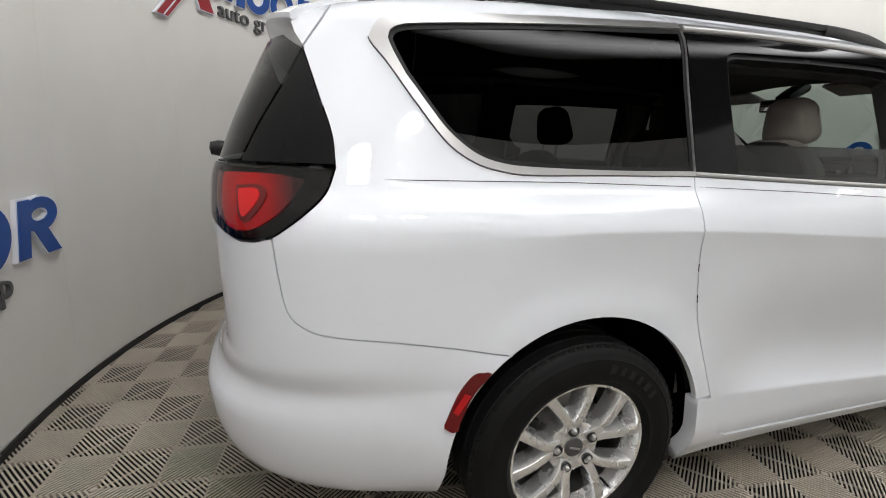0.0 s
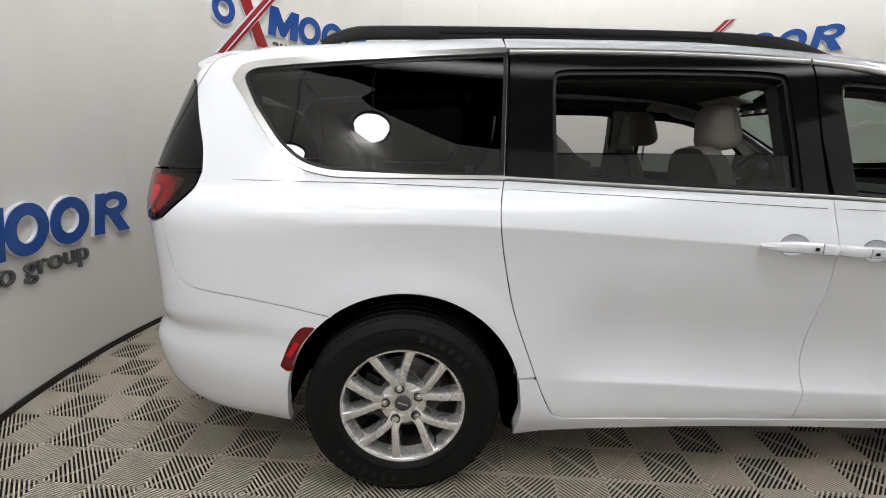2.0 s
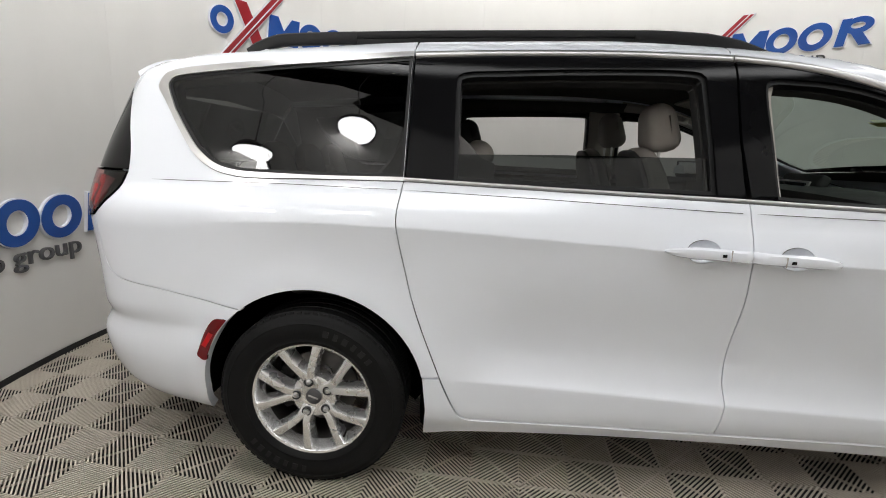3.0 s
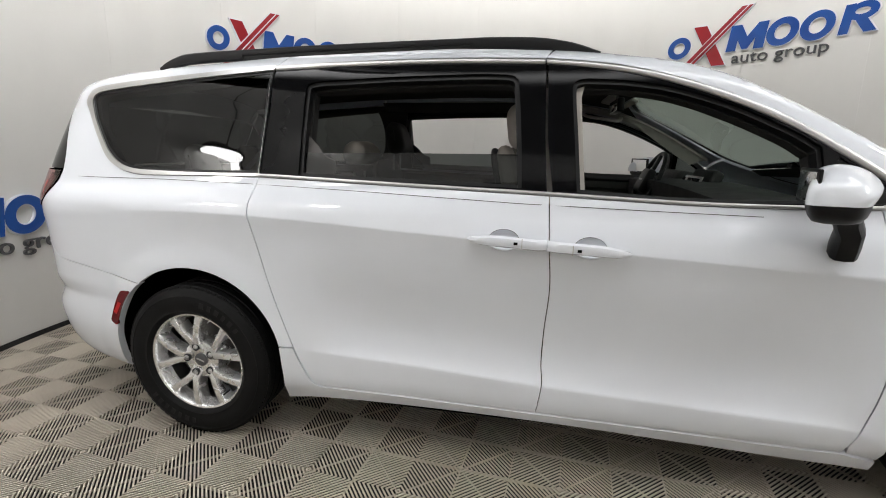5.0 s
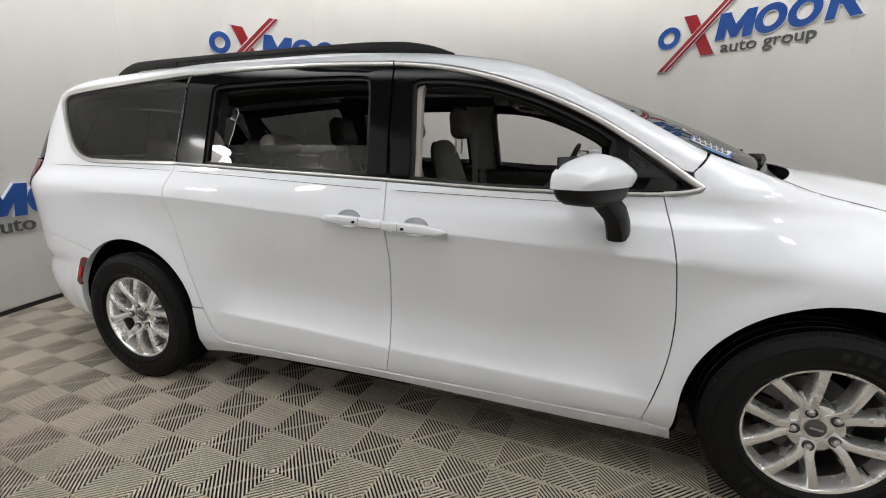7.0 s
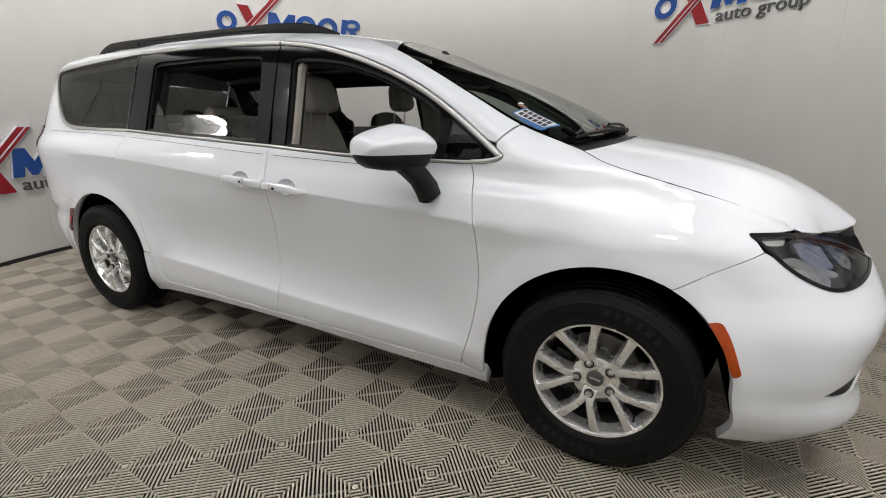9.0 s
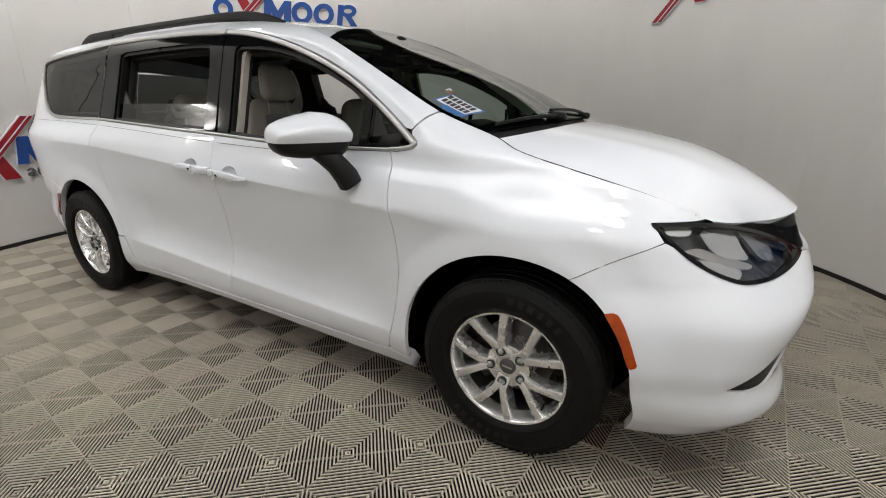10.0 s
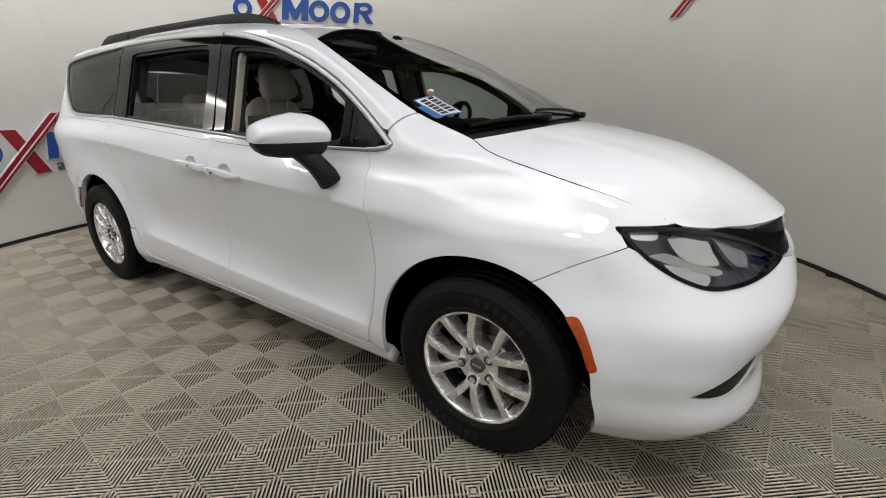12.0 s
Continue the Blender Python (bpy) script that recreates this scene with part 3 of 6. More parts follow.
REAR_ARCH = wheel_arch(0.008, 0.372, 0.425, 14, 127)     # from the sill to the bumper
REAR_ARCH_LOW = wheel_arch(0.008, 0.372, 0.425, 127, 180)
FRONT_ARCH = wheel_arch(3.088, 0.382, 0.428, 62, 178)
FRONT_ARCH_LOW = wheel_arch(3.088, 0.382, 0.428, 62, 12)
BUMPER_SEAM = arc((-0.248, 0.711), (-0.4, 0.742), (-0.56, 0.772), (-0.704, 0.79), (-0.765, 0.805), (-0.812, 0.845), (-0.83, 0.935), (-0.84, 1.035))
LAMP_EDGE = arc((-0.84, 1.035), (-0.77, 1.088), (-0.715, 1.14), (-0.69, 1.198))
PILLAR_EDGE = arc((-0.69, 1.205), (-0.695, 1.28), (-0.72, 1.37), (-0.752, 1.488))


def line_top(x0, x1, n=30, down=0.0):
    return [(x, float(top_z(x)) - down) for x in np.linspace(x0, x1, n)]


minivan = tagged(new("minivan"), "white minivan with tinted glass, chrome window trim and silver alloy wheels", "car")

def crease_rows(x0, x1):
    """Rows of points along the two creases of the doors."""
    xs = np.arange(x0, x1, 0.014)
    return [(x, float(f(x)) + o) for x in xs for f, lows in ((crease_z, (-0.005, 0.0, 0.005)), (ledge_z, (-0.006, 0.0, 0.006))) for o in lows if f is crease_z or 0.45 < x < 2.7]


# painted panels of the side
quarter = (PILLAR_EDGE + [(-0.70, 1.56), (-0.665, 1.622)] + line_top(-0.64, 0.362, down=-0.0022)[1:] + [(0.36, 1.642)] + QUARTER_TOP[::-1]
           + QUARTER_BELT[::-1] + REAR_SEAM + [(0.421, 0.477)] + REAR_ARCH + BUMPER_SEAM + LAMP_EDGE)
panel("rear_quarter_panel", quarter, on_side, PAINT, minivan, "white rear quarter panel", lip=0.02, res=0.028, lines=crease_rows(-0.35, 0.34))
def handle_rim(cx, cz, n=28):
    """The edge of the hollow behind a door handle."""
    return [(cx + 0.054 * math.cos(2 * math.pi * k / n), cz + 0.037 * math.sin(2 * math.pi * k / n)) for k in range(n)]


def handle_dish(cx, cz):
    def place(u, v):
        p = on_side(u, v)
        p[..., 1] += 0.022 * np.clip(1 - ((u - cx) / 0.054) ** 2 - ((v - cz) / 0.037) ** 2, 0, 1) ** 0.65
        return p
    return place


slide_poly = DOOR_BELT[::-1][:-1] + MID_SEAM + DOOR_FOOT[::-1] + REAR_SEAM_LOW[::-1] + REAR_SEAM[::-1]
slide_r, slide_l = panel("sliding_door", slide_poly, on_side, PAINT, minivan, "white sliding side door", res=0.022, holes=[handle_rim(1.352, 0.984)], lines=crease_rows(0.34, 1.5))
slide_l.name = "sliding_door"
door_poly = [p for p in FRONT_BELT if p[0] <= 2.546][::-1] + FRONT_SEAM + FRONT_FOOT[::-1] + MID_SEAM[::-1]
door_r, door_l = panel("front_door", door_poly, on_side, PAINT, minivan, "white front door with lowered window", res=0.022, holes=[handle_rim(1.652, 0.967)], lines=crease_rows(1.52, 2.6))
for cx, cz, owners in ((1.352, 0.984, (slide_r, slide_l)), (1.652, 0.967, (door_r, door_l))):
    for ob, owner in zip(panel("handle_bowl", handle_rim(cx, cz), handle_dish(cx, cz), PAINT, None, gap=0.0, lip=0.0, res=0.008), owners):
        ob.parent = owner
panel("door_header", [(0.366, float(top_z(0.366)))] + line_top(0.37, 1.50, down=-0.0022)[1:] + [(1.474, 1.637)] + DOOR_TOP[::-1], on_side, PAINT, minivan)
header = line_top(1.507, 2.691, 60, -0.0022) + [(2.63, 1.2)] + [p for p in FRONT_TOP[::-1] if p[0] < 2.62]
panel("pillar_panel", header, on_side, PAINT, minivan, res=0.022)
panel("spoiler_cheek", [(-0.752, 1.49), (-0.70, 1.562), (-0.667, 1.622)] + [(-0.65, float(top_z(-0.65)) - 0.002), (-0.72, 1.612), (-0.785, 1.588), (-0.772, 1.53)], on_side, PAINT, minivan, lip=0.02, res=0.02, gap=0.0025)
FENDER_SEAM = arc((3.54, 0.885), (3.42, 0.832), FRONT_ARCH[0])
FENDER_CUT = arc((3.497, 0.938), (3.52, 0.91), (3.54, 0.885))
fender = ([(2.55, 1.121)] + [p for p in FRONT_BELT[::-1] if p[0] > 2.55] + [p for p in FRONT_TOP[::-1] if 2.63 < p[0] < 2.667] + [(2.632, 1.2), (2.692, 1.262)]
          + line_top(2.70, 3.675, 50, -0.0022) + [(3.6, 0.938), (3.497, 0.938)] + FENDER_CUT + FENDER_SEAM + FRONT_ARCH
          + [(2.655, 0.3), (2.652, 0.262), (2.56, 0.272)] + FRONT_SEAM[::-1][1:])
panel("front_fender", fender, on_side, PAINT, minivan, "white front fender", lip=0.02, res=0.026, lines=[(x, float(crease_z(x)) + o) for x in np.arange(2.56, 2.85, 0.014) for o in (-0.005, 0, 0.005)])
sill = ([(0.421, 0.477)] + [(0.484, 0.475)] + REAR_SEAM_LOW[1:] + DOOR_FOOT[1:] + FRONT_FOOT[1:] + [(2.652, 0.258), (2.664, 0.2)]
        + arc((2.664, 0.2), (2.395, 0.208), (1.98, 0.228), (1.5, 0.248), (1.0, 0.252), (0.6, 0.238), (0.42, 0.215)) + [(0.433, 0.35)])
panel("sill", sill, on_side, PAINT, minivan, lip=0.05, off=0.005, gap=0.0025)

# front and rear ends, over the share of the way round the corner
NS = (1.55, 1.0)


def nq(x, z):
    return (nose_q(x, z), z)


def tq(x, z):
    return (tail_q(x, z), z)


def both_halves(name, outline, fn, mat, label="", **k):
    """A panel that goes on across the middle: the two halves as one mesh."""
    a, b = panel(name, outline, fn, mat, None, **k)
    bm = bmesh.new()
    bm.from_mesh(a.data)
    bm.from_mesh(b.data)
    bmesh.ops.remove_doubles(bm, verts=[v for v in bm.verts if abs(v.co.y) < 0.004], dist=0.004)
    me = bpy.data.meshes.new(name)
    bm.to_mesh(me)
    bm.free()
    me.polygons.foreach_set("use_smooth", [True] * len(me.polygons))
    me.set_sharp_from_angle(angle=radians(40))
    for o in (a, b):
        bpy.data.objects.remove(o)
    return link_mesh(name, me, mat, minivan, label)


LAMP_LOW = arc((0.355, 0.93), (0.392, 0.872), (0.437, 0.813), (0.487, 0.77), (0.537, 0.749), (0.62, 0.75), (0.737, 0.772), (0.792, 0.79))
LAMP_HIGH = arc((0.355, 0.938), (0.43, 0.936), (0.52, 0.923), (0.65, 0.882), (0.723, 0.845), (0.792, 0.795))
FOG = arc((0.483, 0.431), (0.533, 0.467), (0.587, 0.506), (0.625, 0.54)) + arc((0.66, 0.52), (0.648, 0.47), (0.62, 0.43), (0.575, 0.412), (0.52, 0.416), (0.484, 0.429))
arch_nose = [nq(x, z) for x, z in FRONT_ARCH_LOW]
bumper = ([nq(*q) for q in FENDER_SEAM[::-1]] + LAMP_LOW[6:] + [(0.86, 0.775), (1.0, 0.77), (1.0, 0.17)]
          + arc((1.0, 0.17), (0.8, 0.17), (0.6, 0.178), (0.45, 0.19), nq(3.512, 0.205)) + arch_nose[::-1])
front_bumper = both_halves("front_bumper", bumper, nose, PAINT, "white front bumper", holes=[FOG], scale=NS, gap=0.001, lip=0.03, res=0.024)
panel("bumper_vent", FOG, nose, BLACK_TRIM, minivan, "black plastic bumper vent", off=-0.007, scale=NS, lip=0.0)
panel("front_side_marker", arc(nq(3.41, 0.668), nq(3.437, 0.671), nq(3.46, 0.65), nq(3.51, 0.545), nq(3.523, 0.512)) + arc(nq(3.52, 0.503), nq(3.498, 0.503), nq(3.462, 0.583), nq(3.408, 0.664)), nose, AMBER, minivan,
      "amber side marker lamp", off=0.004, scale=NS, gap=0, lip=0.008, res=0.02)
grille_poly = [(0.52, 0.925)] + arc((0.52, 0.93), (0.64, 0.899), (0.75, 0.889), (0.86, 0.896), (1.0, 0.904)) + [(1.0, 0.772), (0.86, 0.777), (0.795, 0.792)] + LAMP_HIGH[::-1][:-8]
grille = both_halves("grille", grille_poly, nose, BLACK_TRIM, "black mesh grille", off=-0.03, scale=NS, gap=0.0, lip=0.0)

# bars of the grille's mesh
for lean in (1, -1):
    bm = bmesh.new()
    for k in range(-20, 70):
        pts = []
        for f in np.linspace(0, 1, 41):
            z = 0.775 + 0.15 * f
            q = 0.5 + 0.0115 * k + lean * 0.11 * (f - 0.5)
            if inside(grille_poly, [(q, z)])[0]:
                pts.append(nose(q, z) + np.array([-0.016, 0, 0]))
        if len(pts) > 2:
            join(bm, sweep(pts, ring_section(0.0032, 0.006, 4, 2), cap=False))
    other = bm.copy()
    for v in other.verts:
        v.co.y *= -1
    join(bm, other)
    tagged(part("grille_mesh", bm, BLACK_GLOSS, minivan), kind="stuff")
badge = box((0.012, 0.17, 0.028), (0, 0, 0), 0.004)
badge_ob = part("badge", badge, CHROME, minivan, "plain chrome wing badge")
badge_ob.location = tuple(nose(1.0, 0.86) + np.array([-0.02, 0, 0]))

# headlamps: dark bowl, bright reflectors, clear cover
LAMP_POLY = LAMP_HIGH + LAMP_LOW[::-1]
for ob in panel("headlamp", LAMP_POLY, nose, LAMP_GREY, minivan, "clear headlamp with dark housing", off=-0.05, scale=NS, gap=0.001, lip=-0.045, res=0.024):
    ob.name = "headlamp"
    side = -1 if ob.data.vertices[0].co.y < 0 else 1
    panel_parent = ob
    signal = [(0.392, 0.932), (0.453, 0.928), (0.446, 0.903), (0.397, 0.908)]
    bowl_edge = [(0.472, 0.905), (0.58, 0.893), (0.588, 0.85), (0.582, 0.815), (0.52, 0.83), (0.49, 0.862)]
    blade = [(0.418, 0.86), (0.464, 0.862), (0.52, 0.832), (0.582, 0.802), (0.564, 0.79), (0.492, 0.817)]
    low_mirror = [(0.449, 0.833), (0.513, 0.812), (0.55, 0.788), (0.534, 0.765), (0.508, 0.772), (0.478, 0.795)]
    second = [(0.612, 0.884), (0.667, 0.875), (0.688, 0.831), (0.667, 0.798), (0.629, 0.812)]
    brow = [(0.5, 0.918), (0.56, 0.906), (0.68, 0.862), (0.755, 0.815), (0.735, 0.815), (0.66, 0.852), (0.55, 0.896)]
    for nm, poly, mat in (("reflector", signal, LAMP_MIRROR), ("reflector", bowl_edge, LAMP_MIRROR), ("blade", blade, CHROME), ("reflector", low_mirror, LAMP_MIRROR),
                          ("projector", second, LAMP_BOWL), ("brow", brow, LAMP_DARK)):
        cen = np.mean(poly, 0)

        def bowl(u, v, cen=cen):
            p = nose(u, v)
            d = np.hypot((u - cen[0]) / 0.09, (v - cen[1]) / 0.07)
            p[..., 0] -= 0.007 * np.clip(1 - d * d, 0, 1)
            return p
        a = panel(nm, arc(*poly, poly[0]), bowl, mat, None, off=-0.013, scale=NS, gap=0.0, lip=0.012, res=0.014, both=False)[0]
        if side > 0:
            a.scale = (1, -1, 1)
        a.parent = ob
    lens = panel("lens", LAMP_POLY, nose, LENS, None, off=0.003, scale=NS, gap=0.001, lip=0.0, both=False)[0]
    rim = panel("rim", LAMP_POLY, nose, BLACK_GLOSS, None, off=0.0045, scale=NS, gap=0.0, lip=0.014, res=0.02, both=False, holes=[slim_poly(LAMP_POLY, 0.011)])[0]
    for o in (lens, rim):
        if side > 0:
            o.scale = (1, -1, 1)
        o.parent = ob
    lens.visible_shadow = False
    bead = part("bulb", lathe([(0.001, -0.008), (0.005, -0.007), (0.007, 0.0), (0.007, 0.008), (0.001, 0.008)], 20), AMBER, ob, "amber bulb")
    q = nose(0.7, 0.823)
    bead.location = (q[0] - 0.03, side * abs(q[1] + 0.01), 0.823)
    bead.rotation_euler = (0, 0, radians(-60 * side))

# rear bumper, lamps, pillar glass, tailgate
TS = (1.45, 1.0)
arch_tail = [tq(x, z) for x, z in REAR_ARCH_LOW if x < -0.3]
seam_tail = [tq(x, z) for x, z in BUMPER_SEAM if x < -0.3]
rear_side = [(x, z) for x, z in REAR_ARCH_LOW if x >= -0.3] + [(x, z) for x, z in BUMPER_SEAM[::-1] if x >= -0.3][::-1]


def wide_tail(q, z):
    """The tail's surface, carried on along the side for shares below nought."""
    q, z = np.broadcast_arrays(np.asarray(q, float), np.asarray(z, float))
    p = tail(np.maximum(q, 0), z)
    back = on_side(-0.3 - np.minimum(q, 0) * 1.4, z)
    return np.where((q < 0)[..., None], back, p)


def wq(x, z):
    return tq(x, z) if x < -0.3 else ((x + 0.3) / -1.4, z)


bumper_rear = ([wq(x, z) for x, z in BUMPER_SEAM] + [(0.41, 1.021), (0.445, 1.017), (0.517, 1.035), (0.58, 1.046), (0.6, 0.9), (0.61, 0.7), (0.7, 0.672), (1.0, 0.672), (1.0, 0.26)]
               + arc((1.0, 0.26), (0.7, 0.265), (0.45, 0.285), (0.25, 0.28), wq(-0.428, 0.262)) + [wq(x, z) for x, z in REAR_ARCH_LOW[::-1]])
both_halves("rear_bumper", bumper_rear, wide_tail, PAINT, "white rear bumper", scale=TS, gap=0.002, lip=0.03, res=0.024)
panel("rear_reflector", [wq(x, z) for x, z in arc((-0.432, 0.52), (-0.41, 0.505), (-0.393, 0.508)) + arc((-0.39, 0.53), (-0.355, 0.605), (-0.305, 0.668)) + arc((-0.315, 0.672), (-0.355, 0.667), (-0.395, 0.615), (-0.432, 0.53))],
      wide_tail, RED_DARK, minivan, "dark red side reflector", off=0.004, scale=TS, gap=0, lip=0.008, res=0.02)
# brighter red patch laid on the reflector as a painted glow
panel("rear_reflector_glow", [wq(x, z) for x, z in ((-0.395, 0.555), (-0.36, 0.61), (-0.378, 0.617), (-0.41, 0.565))], wide_tail, RED_LENS, minivan, off=0.006, scale=TS, gap=0, lip=0.0, res=0.02)
TAIL_POLY = [tq(x, z) for x, z in LAMP_EDGE] + [(0.46, 1.2), (0.62, 1.196)] + arc((0.64, 1.18), (0.64, 1.1), (0.605, 1.06)) + arc((0.575, 1.052), (0.517, 1.04), (0.443, 1.022), tq(-0.84, 1.037))
for ob in panel("tail_lamp", TAIL_POLY, tail, LINER, minivan, "red and black tail lamp", off=-0.018, scale=TS, gap=0.001, lip=-0.022, res=0.02):
    side = -1 if ob.data.vertices[0].co.y < 0 else 1
    red = arc((0.328, 1.172), (0.387, 1.183), (0.48, 1.182), (0.53, 1.178)) + arc((0.528, 1.1), (0.5, 1.047)) + arc((0.46, 1.04), (0.42, 1.05), (0.378, 1.084), (0.352, 1.12), (0.331, 1.165))
    side_red = arc((0.54, 1.176), (0.57, 1.177), (0.61, 1.176)) + arc((0.61, 1.12), (0.58, 1.068)) + arc((0.545, 1.058), (0.515, 1.052))
    mid = arc((0.465, 1.15), (0.41, 1.155), (0.393, 1.136), (0.405, 1.1), (0.433, 1.064), (0.452, 1.08), (0.465, 1.145))
    loop = arc((0.457, 1.142), (0.417, 1.146), (0.406, 1.13), (0.415, 1.105), (0.436, 1.078), (0.447, 1.092), (0.456, 1.137))
    for nm, poly, mat, o in (("red_lens", red, TAIL_RED, -0.008), ("side_lens", side_red, RED_DARK, -0.008), ("inner_ring", mid, RED_DARK, -0.004), ("inner_lens", loop, RED_BRIGHT, -0.001)):
        a = panel(nm, poly, tail, mat, None, off=o, scale=TS, gap=0.0, lip=0.008, res=0.018, both=False)[0]
        if side > 0:
            a.scale = (1, -1, 1)
        a.parent = ob
    cover = panel("cover", TAIL_POLY, tail, SMOKED, None, "glossy smoked red cover", off=0.006, scale=TS, gap=0.001, lip=0.0, res=0.02, both=False)[0]
    if side > 0:
        cover.scale = (1, -1, 1)
    cover.visible_shadow = False
    cover.parent = ob
PILLAR_POLY = [tq(x, z) for x, z in PILLAR_EDGE] + arc((0.383, 1.487), (0.409, 1.395), (0.44, 1.3), (0.464, 1.207))
panel("pillar_glass", PILLAR_POLY, tail, BLACK_GLOSS, minivan, "gloss black rear pillar cover", off=0.0, scale=TS, gap=0.002, lip=0.012, res=0.022)
HATCH = [(0.386, 1.487), (0.412, 1.395), (0.443, 1.3), (0.467, 1.207), (1.0, 1.207), (1.0, 1.53), (0.46, 1.53)]
both_halves("rear_window", HATCH, tail, PRIVACY, "dark rear window", scale=TS, gap=0.003, lip=0.01, res=0.03)
both_halves("tailgate", [(0.625, 1.2), (0.645, 1.18), (0.645, 1.1), (0.607, 1.055), (0.606, 0.9), (0.616, 0.71), (0.7, 0.677), (1.0, 0.677), (1.0, 1.2)], tail, PAINT, "white tailgate", scale=TS, gap=0.003, lip=0.02, res=0.03)
wiper = sweep([(-1.02, -0.12, 1.225), (-1.04, 0.02, 1.23), (-1.02, 0.25, 1.24), (-0.99, 0.42, 1.26)], ring_section(0.022, 0.018, 8))
part("rear_wiper", wiper, BLACK_TRIM, minivan)
part("wiper_cap", lathe([(0.001, -0.03), (0.022, -0.026), (0.028, 0.0), (0.026, 0.02), (0.001, 0.02)], 20), BLACK_TRIM, minivan).matrix_basis = pose(-1.05, -0.16, 1.225, 0, 0, -80)


# spoiler over the rear window
def spoiler_profile(q):
    """A closed profile, from the roof over the lip and back below, at a share of the way across."""
    e = abs(q)
    lip_x, lip_z = -0.865 + 0.085 * e ** 4, 1.65 - 0.062 * e ** 2.2
    roof_x, roof_z = -0.6, float(top_z(-0.6)) + 0.052 * (1 - e ** ROOF_POWER) - 0.001
    half_roof, half_lip = float(top_y(-0.6)), 0.625
    pts = []
    for s in (0.0, 0.2, 0.4, 0.6, 0.8, 0.93, 1.0):
        lift = 0.012 * math.sin(math.pi * s) - 0.004 * step(0.85, 1.0, s)
        pts.append((roof_x + (lip_x - roof_x) * s, q * (half_roof + (half_lip - half_roof) * s), roof_z + (lip_z - roof_z) * s + float(lift)))
    pts += [(lip_x + 0.002, q * half_lip, lip_z - 0.018), (lip_x + 0.02, q * half_lip, lip_z - 0.03), (lip_x + 0.06, q * half_lip * 1.02, lip_z - 0.05),
            (-0.76 + 0.02 * e, q * half_lip * 1.03, 1.535 - 0.03 * e), (-0.66, q * half_roof, roof_z - 0.07), (-0.6, q * half_roof, roof_z - 0.02)]
    return pts


bm, rings = bmesh.new(), []
for q in np.linspace(-1, 1, 41):
    rings.append([bm.verts.new(p) for p in spoiler_profile(float(q))])
n = len(rings[0])
for a, b in zip(rings, rings[1:]):
    for k in range(n):
        bm.faces.new((a[k], a[(k + 1) % n], b[(k + 1) % n], b[k]))
bm.faces.new(rings[0][::-1])
bm.faces.new(rings[-1])
part("spoiler", bm, PAINT, minivan, "white roof spoiler")

# roof, bonnet, windscreen
sheet_part("roof", roof, 70, 31, PAINT, minivan, "white roof")
sheet_part("headliner", lambda u, v: roof(u, v) * np.array([1, 0.985, 1]) - np.array([0, 0, 0.045]), 40, 21, LINING, minivan, flip=True)
sheet_part("bonnet", bonnet, 60, 41, PAINT, minivan, "white bonnet with soft ridges")
# black strips stand in for the shaded shut line beside the bonnet
for e in (0.0, 1.0):
    us = np.linspace(0.0, 0.92, 60)
    run = bonnet(us, np.full(60, e)) + np.array([0, (2 * e - 1) * 0.0015, -0.0012])
    part("bonnet_seal", sweep([tuple(q) for q in run], ring_section(0.0075, 0.0055, 6, 2)), LINER, minivan)
sheet_part("bonnet_edge", lambda u, v: bonnet(1.0 + 0 * u, v) + np.stack([-0.03 * u, 0 * u, -0.045 * u], -1), 4, 41, PAINT, minivan)
sheet_part("windscreen", patch(windscreen, 0.0, 0.955, 0.0, 1.0), 40, 31, CLEAR, minivan, "clear laminated windscreen")
for nm, a in (("windscreen_frit", (0.0, 0.05, 0.0, 1.0)), ("windscreen_frit", (0.9, 0.957, 0.0, 1.0)), ("windscreen_frit", (0.0, 0.955, 0.0, 0.018)), ("windscreen_frit", (0.0, 0.955, 0.982, 1.0))):
    sheet_part(nm, (lambda a: lambda u, v: patch(lambda s, t: windscreen(s, t, 0.004), *a)(u, v))(a), 30, 31, BLACK_GLOSS, minivan)
sheet_part("cowl", lambda u, v: windscreen(0.945 + 0.075 * u, v, 0.012) - np.stack([0 * u, 0 * u, 0.015 * u], -1), 6, 31, BLACK_TRIM, minivan, "black plastic cowl")
for s, (v0, v1, u0, u1) in {"wiper_near": (0.36, 0.05, 0.945, 0.93), "wiper_far": (0.80, 0.38, 0.945, 0.90)}.items():
    pts = []
    for k in np.linspace(0, 1, 12):
        q = windscreen(np.array(u0 + (u1 - u0) * k), np.array(v0 + (v1 - v0) * k), -0.006 - 0.008 * math.sin(math.pi * k))
        pts.append(tuple(q))
    arm = part("wiper", sweep(pts, ring_section(0.024, 0.02, 8), scales=[(1 - 0.5 * k, 1 - 0.4 * k) for k in np.linspace(0, 1, 12)]), BLACK_TRIM, minivan)
    part("wiper_pivot", box((0.07, 0.05, 0.035), (0, 0, 0), 0.012), BLACK_TRIM, arm).location = pts[0]

# window surround: bright strip, black frames, glass
QUARTER_IN = (arc((-0.512, 1.426), (-0.541, 1.486), (-0.548, 1.518), (-0.522, 1.542), (-0.44, 1.554), (-0.13, 1.582), (0.08, 1.599), (0.3592, 1.621))
              + arc((0.3442, 1.2), (0.066, 1.2), (-0.17, 1.206), (-0.27, 1.214), (-0.345, 1.238), (-0.412, 1.29), (-0.459, 1.35)))
panel("window_trim", QUARTER_BELT + QUARTER_TOP[1:], on_side, CHROME, minivan, "bright metal window trim", off=0.006, res=0.03, gap=0.0, lip=0.008, holes=[QUARTER_IN])
